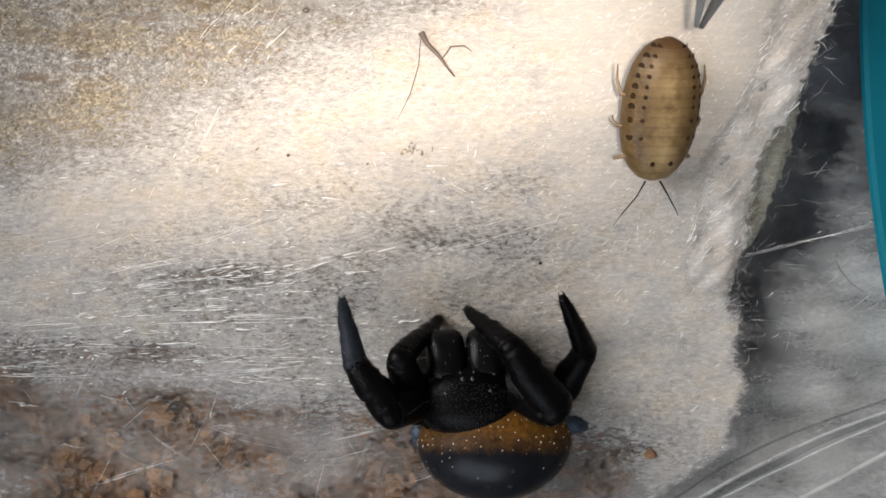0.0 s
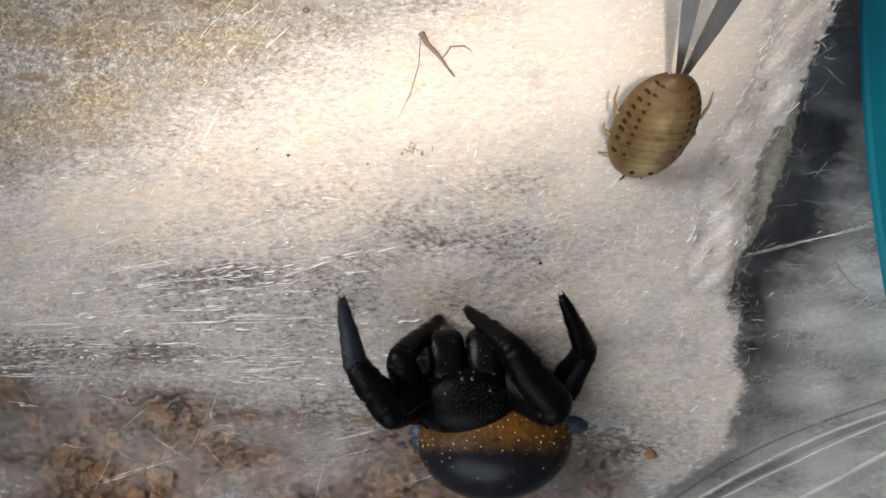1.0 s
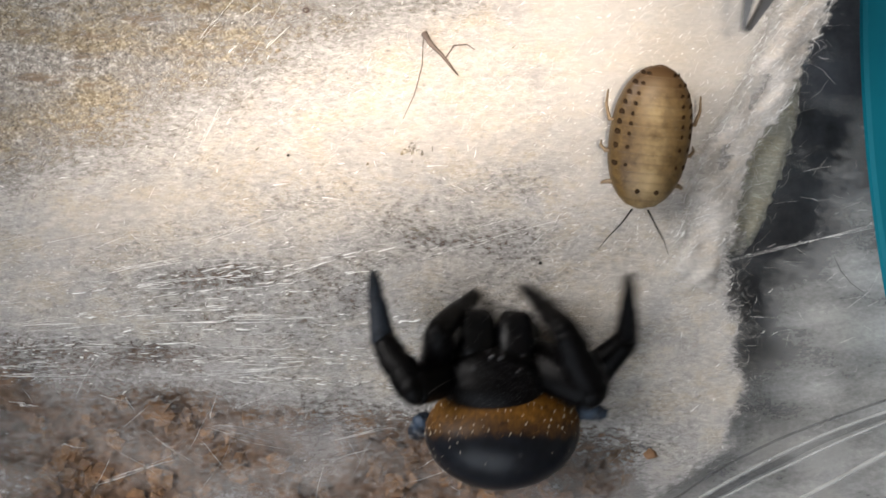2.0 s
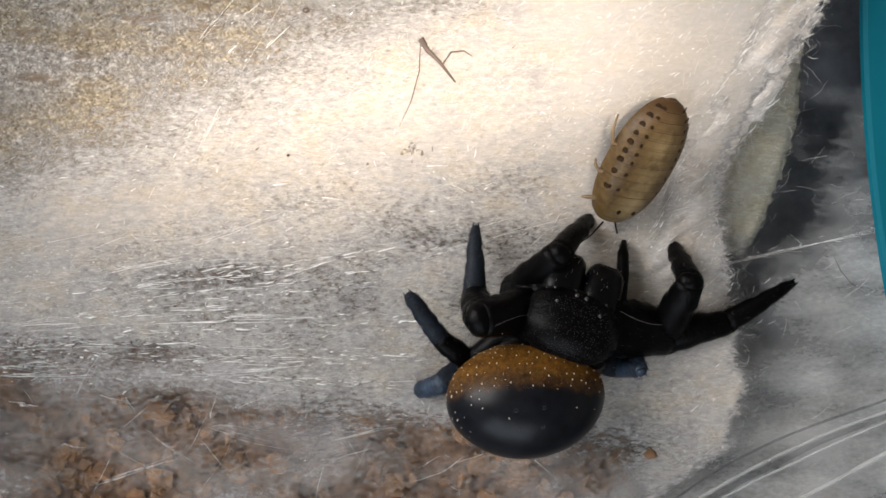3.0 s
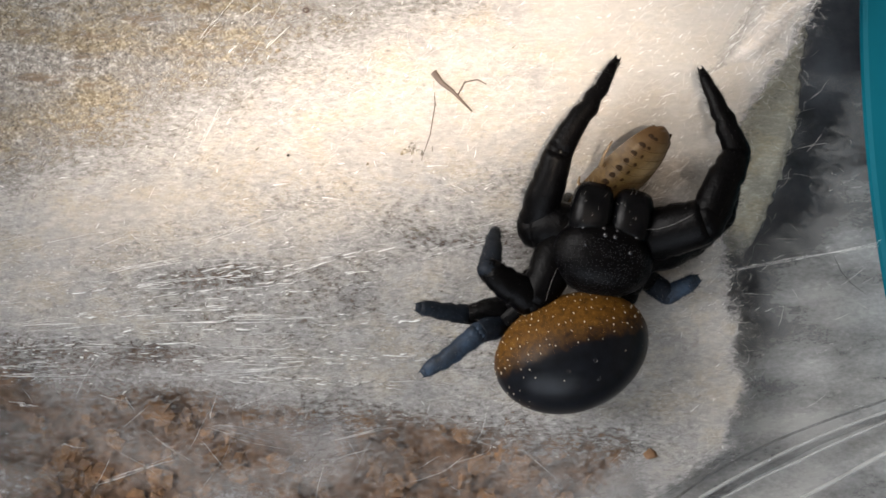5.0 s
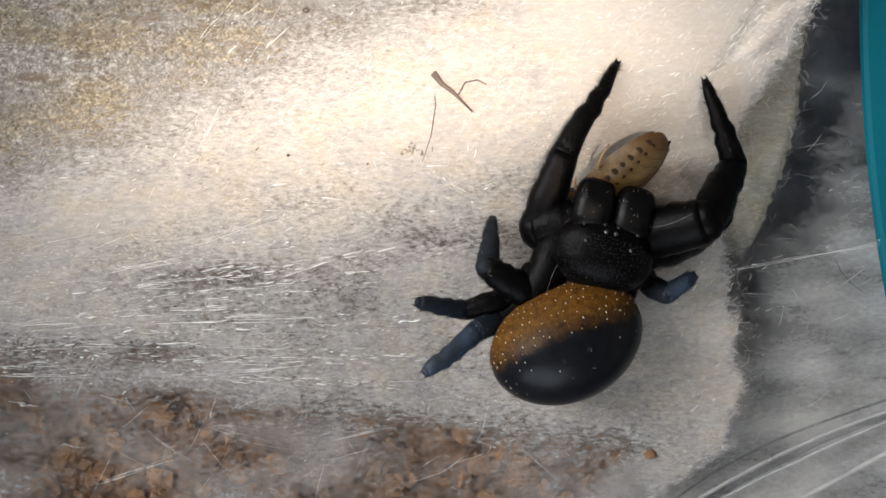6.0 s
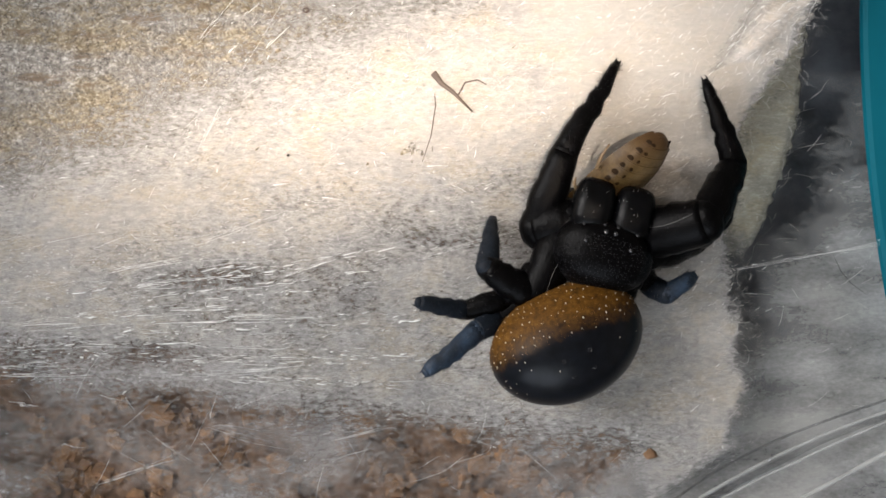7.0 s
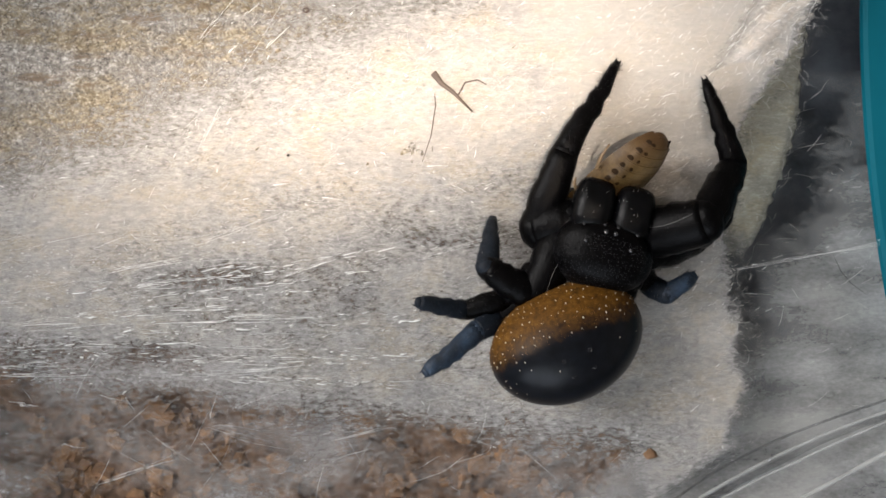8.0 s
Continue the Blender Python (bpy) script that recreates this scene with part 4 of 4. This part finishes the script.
def spider():
    root = tagged(new("spider"), "stout black velvet spider with an orange-banded abdomen", "spider")
    r = np.random.default_rng(5)
    shell = ball((5.8, 4.15, 3.9), (0, -0.95, 0), 22, 32, carapace_warp)
    part("carapace", join(shell, hairs_on(r, shell, 700, 0.3, 0.022, (0, 0.4, 0))), BLACK, root, "granular black carapace")
    part("pale_bristles", hairs_on(r, (shell[0] * 1.003, shell[1]), 40, 0.2, 0.02), GREY_HAIR, root)["kind"] = "stuff"
    part("granule", scatter_on(r, shell, 760, 0.058, lambda x, y: y < 1.2 - 0.04 * x * x, 1.0, 0.17), plain("granule", (0.018, 0.018, 0.02), 0.3, 0.5, 2, relief=0, gloss=0.15), root)["kind"] = "stuff"
    part("pale_margin", tube([(x, 2.75 - 0.015 * x * x, top_of(shell, x, 2.75) + 0.03) for x in (-3.2, -2.4, -1.6, -0.8, 0, 0.8, 1.6, 2.4, 3.2)], [0.02] * 9, 5), GREY_HAIR, root, "pale line along the carapace's front margin")
    palps = []
    for s in (-1, 1):
        jaw = ball((2.3, 3.1, 2.7), (s * 2.26, 4.3, 0.6), 16, 20, jaw_warp)
        c = part("chelicera", join(jaw, hairs_on(r, jaw, 200, 0.35, 0.02, (0, 0.7, 0))), JAW, root, "glossy black jaw")
        # bristles coloured grey to stand in for glints on the jaw's hair
        part("bristles", hairs_on(r, jaw, 46, 0.5, 0.024, (0, 0.9, 0)), GREY_HAIR, c)["kind"] = "stuff"
        part("fang", tube([(s * 2.1, 6.9, -2.4), (s * 1.3, 7.2, -3.3), (s * 0.5, 6.8, -4.0)], [0.5, 0.35, 0.08], 8), EYE, c)
        pal = [(0, 0, 0), (s * 0.5, 2.2, 0.5), (s * 0.4, 5.0, 0.3), (0, 7.4, 0), (-s * 0.1, 9.2, -0.5)]
        palp = tube(pal, [0.75, 0.85, 0.75, 0.7, 0.3], 10)
        palps.append(part("palp", join(palp, hairs_on(r, palp, 80, 0.5, 0.025, (0, 0.7, 0))), BLACK, root))
        for x, y, d in ((0.75, 2.3, 0.24), (0.55, 1.6, 0.30), (3.0, 2.0, 0.22), (2.5, 0.2, 0.26)):
            part("eye", ball((d, d, d), (s * x, y, top_of(shell, s * x, y)), 8, 12), EYE, root)
    # abdomen
    ab = ball((9.0, 6.6, 6.0), rings=26, sides=36, warp=lambda u, v: Vector((v.x * (1 + 0.05 * u.y), v.y, v.z * (1.0 if v.z > 0 else 0.8))))
    rear = part("abdomen", ab, ABDOMEN, root, "orange-banded velvety black abdomen")
    sel = [f for f in ab[1][:-2] if ab[0][f[0]][1] > 2.1]
    part("gold_fuzz", hairs_on(r, (ab[0], sel + sel[:2]), 1500, 0.26, 0.016, (0, -0.9, 0)), GOLD_HAIR, rear)["kind"] = "stuff"
    sel = [f for f in ab[1][:-2] if ab[0][f[0]][1] <= 2.1]
    part("black_fuzz", hairs_on(r, (ab[0], sel + sel[:2]), 260, 0.22, 0.014, (0, -0.9, 0)), DARK_HAIR, rear)["kind"] = "stuff"
    dots = join(scatter_on(r, ab, 90, 0.060, lambda x, y: y > 1.6 - 0.02 * x * x and r.uniform() < 1.25 - 0.2 * abs(y - 3.2), 1.7, 0.55),
                scatter_on(r, ab, 16, 0.055, lambda x, y: x < -2 and -3.5 < y < 2, 1.7, 0.6), scatter_on(r, ab, 5, 0.05, lambda x, y: -3 < y < 2, 1.3))
    part("pale_speckles", dots, WHITE_HAIR, rear, "pale tufts of hair dotting the abdomen")["kind"] = "stuff"
    for x, y in ((-1.5, -0.6), (1.6, -0.6), (-1.2, -2.6), (1.3, -2.6)):
        z = top_of(ab, x, y)
        part("muscle_pit", tube([(x + 0.2 * math.cos(0.7 * k), y + 0.2 * math.sin(0.7 * k), z) for k in range(10)], [0.05] * 10, 6), EYE, rear, "small ringed pit on the back")
    part("spinneret", tube([(0, -5.4, -1.6), (0, -6.3, -2.2)], [0.7, 0.3], 10), BLACK, rear)
    # legs
    moving = {}
    for k, name in enumerate(LEGS):
        r0, r1, r2, r3 = LEG_SIZE[name[1]]
        x, y = HIPS[name]
        leg = part("leg", ball((2.1, 1.5, 1.7), (x * 0.9, y, -0.9), 8, 12), BLACK, root)
        L = LENGTHS[name]
        foot = BLUE_FOOT if name in ("L4", "R4", "R3") else BLUE_DARK if name in ("L2", "L3") else BLACK
        a = part("femur", leg_segment(r0, r0 * 0.95, L[0], 100 + k), BLACK, leg)
        b = part("tibia", leg_segment(r1, r2, L[1], 120 + k), BLUE_DARK if foot is BLUE_FOOT else BLACK, leg)
        c = part("tarsus", tarsus_segment(r2, r3, L[2], 140 + k), foot, leg, "slate-blue hind foot" if foot is BLUE_FOOT else "")
        if name in ("L2", "R1"):
            line = []
            for q in range(11):
                u, shift = 0.08 + 0.085 * q, -0.45 + 0.25 * math.sin(0.3 * q)
                wide = r0 * (1 - 0.05 * u) * (0.92 + 0.15 * math.sin(math.pi * (0.1 + 0.8 * u)))
                line.append((shift * wide, L[0] * u, 0.82 * wide * math.sqrt(1 - shift * shift) + 0.03 * L[0] * math.sin(math.pi * u) + 0.04))
            part("silk_line", tube(line, [0.018] * 11, 5), GREY_HAIR, a, "pale strand of silk stuck to the leg")
        # grey of these bristles stands in for the glints of lit leg hairs
        for seg, r0b, r1b, n in ((a, r0, r0 * 0.95, 26), (b, r1, r2, 22), (c, r2, r3, 20)):
            ln = L[(a, b, c).index(seg)]
            skin = tube([(0, ln * (0.08 + 0.1 * q), 0) for q in range(9)], [r0b + (r1b - r0b) * (0.08 + 0.1 * q) for q in range(9)], 12, 0.86)
            part("bristles", hairs_on(r, skin, n, 0.6, 0.022, (0, 1.4, 0)), GREY_HAIR, seg)["kind"] = "stuff"
        moving[name] = (a, b, c)
    return root, rear, moving, palps


SPIDER, SPIDER_REAR, SPIDER_LEGS, PALPS = spider()


# ---- the roach nymph ----
def roach():
    root = tagged(new("cockroach_nymph"), "tan cockroach nymph with dark spots along its edges", "cockroach")
    half = lambda y: 4.6 * math.sqrt(max(0.02, 1 - (abs(y + 0.4) / (8.4 if y > -0.4 else 8.2)) ** 2.3))
    # back plates from tail to head; each overlaps the one behind it
    edges = [-8.2, -7.2, -6.1, -5.0, -3.9, -2.8, -1.7, -0.6, 1.3, 3.4, 7.4]
    spots = []
    for k in range(10):
        a, b = edges[k], edges[k + 1]
        n, m = 5, 21
        vs, fs = [], []
        for layer in (0, 1):
            for i in range(n):
                u = i / (n - 1)
                y = a - 0.25 + (b - a + 0.25) * u
                w = half(y) * (1.0 + 0.005 * (1 - u))
                for j in range(m):
                    th = math.pi * (j / (m - 1) - 0.5)
                    bow = 0.2 * (math.cos(th) ** 2) * (1 if k < 9 else 0)
                    z = (2.9 * (w / 4.95) ** 0.8) * math.cos(th) ** 0.75 + 0.05 * (1 - u) - 0.35 * layer
                    vs.append((w * math.sin(th), y + bow * (u - 0.5), z))
        s = n * m
        for i in range(n - 1):
            for j in range(m - 1):
                q = i * m + j
                fs += [(q, q + 1, q + m + 1, q + m), (s + q, s + q + m, s + q + m + 1, s + q + 1)]
        for i in range(n - 1):
            for j in (0, m - 1):
                q = i * m + j
                fs.append((q, q + m, s + q + m, s + q))
        for j in range(m - 1):
            for i in (0, n - 1):
                q = i * m + j
                fs.append((q, q + 1, s + q + 1, s + q))
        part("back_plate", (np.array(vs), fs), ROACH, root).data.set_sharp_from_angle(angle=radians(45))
        y = (a + b) / 2
        w = half(y)
        for f, d in ((0.90, 0.40), (0.66, 0.30)):
            if k == 9:
                continue
            for sgn in (-1, 1):
                th = math.asin(f)
                z = (2.9 * (w / 4.95) ** 0.8) * math.cos(th) ** 0.75 + 0.12
                tilt = math.atan2(f / w, math.sqrt(1 - f * f) / (2.9 * (w / 4.95) ** 0.8))
                disc = ball((d * (0.85 + 0.3 * ((3 * k + 2 * len(spots)) % 7) / 6), d * 1.05, 0.07), rings=5, sides=10)
                turn = np.array(Matrix.Rotation(sgn * tilt, 3, "Y"))
                spots.append((disc[0] @ turn.T + np.array((sgn * f * w, y, z - 0.145)), disc[1]))
        if k == 9:
            for sgn in (-1, 1):
                spots.append(ball((0.30, 0.30, 0.10), (sgn * 1.1, y, (2.9 * (w / 4.95) ** 0.8) - 0.02), 5, 9))
    part("spot", join(*spots), ROACH_SPOT, root, "dark brown spots along the plates")["kind"] = "stuff"
    part("underside", ball((4.3, 7.6, 1.2), (0, -0.4, -0.1), 14, 20), ROACH_LEG, root)
    part("tail_tip", ball((1.3, 0.8, 0.6), (0, -7.9, 0.25), 8, 12), ROACH, root)
    part("head", ball((1.7, 1.3, 1.2), (0, 6.7, -0.1), 10, 14), ROACH, root)
    for s in (-1, 1):
        part("antenna", tube([(s * 0.9, 7.9, 0.5), (s * 2.0, 9.6, 0.9), (s * 3.4, 11.6, 0.7), (s * 4.2, 13.2, 0.3)], [0.12, 0.09, 0.07, 0.03], 6), DARK_HAIR, root, "thin dark antenna")
        for y0, y1, y2, reach in ((4.6, 5.0, 5.6, 4.2), (1.8, 1.4, 0.4, 4.9), (-0.6, -2.2, -5.4, 4.9)):
            part("leg", tube([(s * 2.2, y0, -0.3), (s * (reach - 1.2), y1 - 0.2, 0.3), (s * reach, y1, 0.0), (s * (reach + 0.5), (y1 + y2) / 2, -0.4), (s * (reach + 0.4), y2, -0.8)],
                 [0.42, 0.4, 0.26, 0.18, 0.08], 7), ROACH_LEG, root, "thin amber spiny leg")
    return root


ROACH_NYMPH = roach()


# ---- the tweezers ----
def tweezers():
    root = tagged(new("tweezers"), "slim steel tweezers with fine points", "tweezers")
    for s in (-1, 1):
        n = 14
        vs, fs = [], []
        for k in range(n):
            u = k / (n - 1)
            y = 95 * u
            gap = 0.05 + 0.06 * min(y, 14) + 2.2 * math.sin(math.pi * min(1.0, u)) ** 1.5
            w, th = 0.7 + 4.0 * u ** 0.7, 0.45 + 1.9 * min(1.0, y / 12)
            for dx, z in ((0, -w), (th, -w * 0.8), (th, w * 0.8), (0, w)):
                vs.append((s * (gap + dx), y, z * 0.55))
        for k in range(n - 1):
            for e in range(4):
                a, b = k * 4 + e, k * 4 + (e + 1) % 4
                fs.append((a, b, b + 4, a + 4))
        fs += [(0, 1, 2, 3), tuple(range((n - 1) * 4, n * 4))]
        part("prong", (np.array(vs), fs), STEEL, root, "tapered steel prong", smooth=False)
    part("joint", box(-3.2, 3.2, 92, 100, -2.4, 2.4), STEEL, root, smooth=False)
    return root


TWEEZERS = tweezers()


# ---- what moves ----
def motions():
    beats = [0.0, 1.5] + [round(1.6 + 0.1 * k, 2) for k in range(32)] + [5.1, 5.4, 5.8, 8.0]
    walk(SPIDER, [(t, body_pose(BODY, t)) for t in beats])
    walk(SPIDER_REAR, [(t, body_pose(BODY, t).inverted() @ body_pose(REAR, t)) for t in beats])
    for name, segments in SPIDER_LEGS.items():
        for s in range(3):
            walk(segments[s], [(t, body_pose(BODY, t).inverted() @ leg_chain(name, t)[s]) for t in beats])

    for s, palp, rows in ((-1, PALPS[0], PALP_TURNS[0]), (1, PALPS[1], PALP_TURNS[1])):
        walk(palp, [(t, pose(s * 4.4 * MM, 2.6 * MM, -0.6 * MM, 0, 0, float(blend(rows, t)[0])) @ pose(0, 0, 0, float(blend(rows, t)[1]), 0, 0)) for t in beats])

    def nymph(t, x, y, z, turn, pitch, roll):
        return (t, pose(x * MM, y * MM, z * MM, 0, 0, turn) @ pose(0, 0, 0, pitch, 0, 0) @ pose(0, 0, 0, 0, roll, 0))

    walk(ROACH_NYMPH, [nymph(0.0, 24.51, 15.43, 4.8, 177, -20, -15), nymph(0.3, 24.13, 15.56, 4.8, 176, -20, -13), nymph(0.5, 23.56, 15.49, 4.8, 175, -20, -11),
                       nymph(0.7, 23.49, 14.92, 5, 173, -24, -6), nymph(0.85, 23.37, 13.91, 6, 168, -40, -10), nymph(1.0, 23.43, 13.59, 6.5, 166, -54, -14),
                       nymph(1.2, 23.24, 13.08, 6.5, 163, -52, -10), nymph(1.35, 23.05, 12.64, 5.5, 172, -24, -4), nymph(1.5, 23.18, 12.45, 5, 178, -16, 0),
                       nymph(1.7, 23.56, 12.57, 5, 178, -16, 2), nymph(2.8, 22.16, 9.97, 5, 157, -28, -38), nymph(3.0, 21.97, 9.72, 5, 156, -30, -38),
                       nymph(3.4, 21.72, 9.84, 5, 162, -24, -40), nymph(3.6, 21.72, 9.84, 5, 163, -24, -40), nymph(3.8, 21.02, 11.37, 6, 152, -24, -44),
                       nymph(3.9, 21.3, 11.6, 6, 150, -30, -46), nymph(4.0, 19.2, 9.0, 6, 143, -42, -52), nymph(4.1, 20.2, 7.9, 4.6, 141, -42, -56), nymph(4.2, 19.8, 7.9, 4.2, 140, -42, -58),
                       nymph(4.4, 20.3, 8.7, 3.6, 147, -34, -60),
                       nymph(4.7, 19.9, 8.5, 3.2, 143, -34, -62), nymph(5.8, 19.2, 7.9, 2.8, 136, -36, -62), nymph(8.0, 19.2, 7.9, 2.8, 136, -36, -62)])

    def grip(t, x, y, z, lean):
        return (t, pose(x * MM, y * MM, z * MM, 0, 0, -14) @ pose(0, 0, 0, 38, lean, 0))

    walk(TWEEZERS, [grip(0.0, 28.0, 24.33, 9, 0), grip(0.3, 26.6, 23.59, 9, 0), grip(0.5, 25.76, 22.47, 9, 0), grip(0.7, 25.63, 21.11, 9, 0),
                    grip(0.9, 25.88, 18.95, 9, 0), grip(1.2, 26.50, 18.51, 9, 0), grip(1.35, 27.92, 17.89, 9, 0), grip(1.5, 28.73, 17.89, 9, 0),
                    grip(1.7, 29.59, 19.63, 9.5, 0), grip(2.2, 34.42, 24.83, 14, 0), grip(2.8, 39.69, 25.45, 22, 0), grip(3.1, 43.09, 37.21, 26, 0),
                    grip(3.6, 48.04, 53.31, 30, 0), grip(8.0, 48.04, 53.31, 30, 0)])
    walk(flap, [(t, pose((FLAP_PIVOT[0] + 0.16 * a) * MM, FLAP_PIVOT[1] * MM, 0, 0, 0, a)) for t, a in ((0, 0), (1.4, 0), (1.7, -0.6), (2.8, -5.5), (3.2, -5.8),
                (3.5, -8.5), (3.9, -9.2), (4.4, -9.6), (5.8, -10), (8.0, -10))])
    walk(veil, [(t, pose(x * MM, y * MM, 0)) for t, x, y in ((0, 0, 0), (1.6, 0, 0), (2.8, -0.4, 1.6), (3.3, -0.5, 2.0), (3.6, -0.8, 3.0), (5.8, -0.8, 3.2), (8.0, -0.8, 3.2))])
    walk(strand, [(t, pose(STRAND_END[0] * MM, (STRAND_END[1] + y) * MM, z * MM, 0, 0, a)) for t, y, z, a in ((0, 0.9, -2.0, 4), (1.6, 0.9, -2.0, 4), (2.8, 0.6, -1.8, 3), (3.2, 0.6, -1.6, 2.5),
                (3.45, 0, 0, 0), (5.8, 0, 0, 0.5), (8.0, 0, 0, 0.5))])
    walk(twig, [(t, pose(x * MM, y * MM, 3.3 * MM, 0, 0, a)) for t, x, y, a in ((0, -0.58, 22.27, 0), (1.2, -0.58, 22.27, 0), (1.7, -0.13, 22.46, 2), (2.8, -0.58, 21.69, 0),
                (3.2, -0.52, 21.24, 4), (3.6, -0.13, 19.43, 6), (3.9, 0.77, 18.79, 6), (5.8, 1.16, 17.95, 8), (8.0, 1.16, 17.95, 8))])


motions()
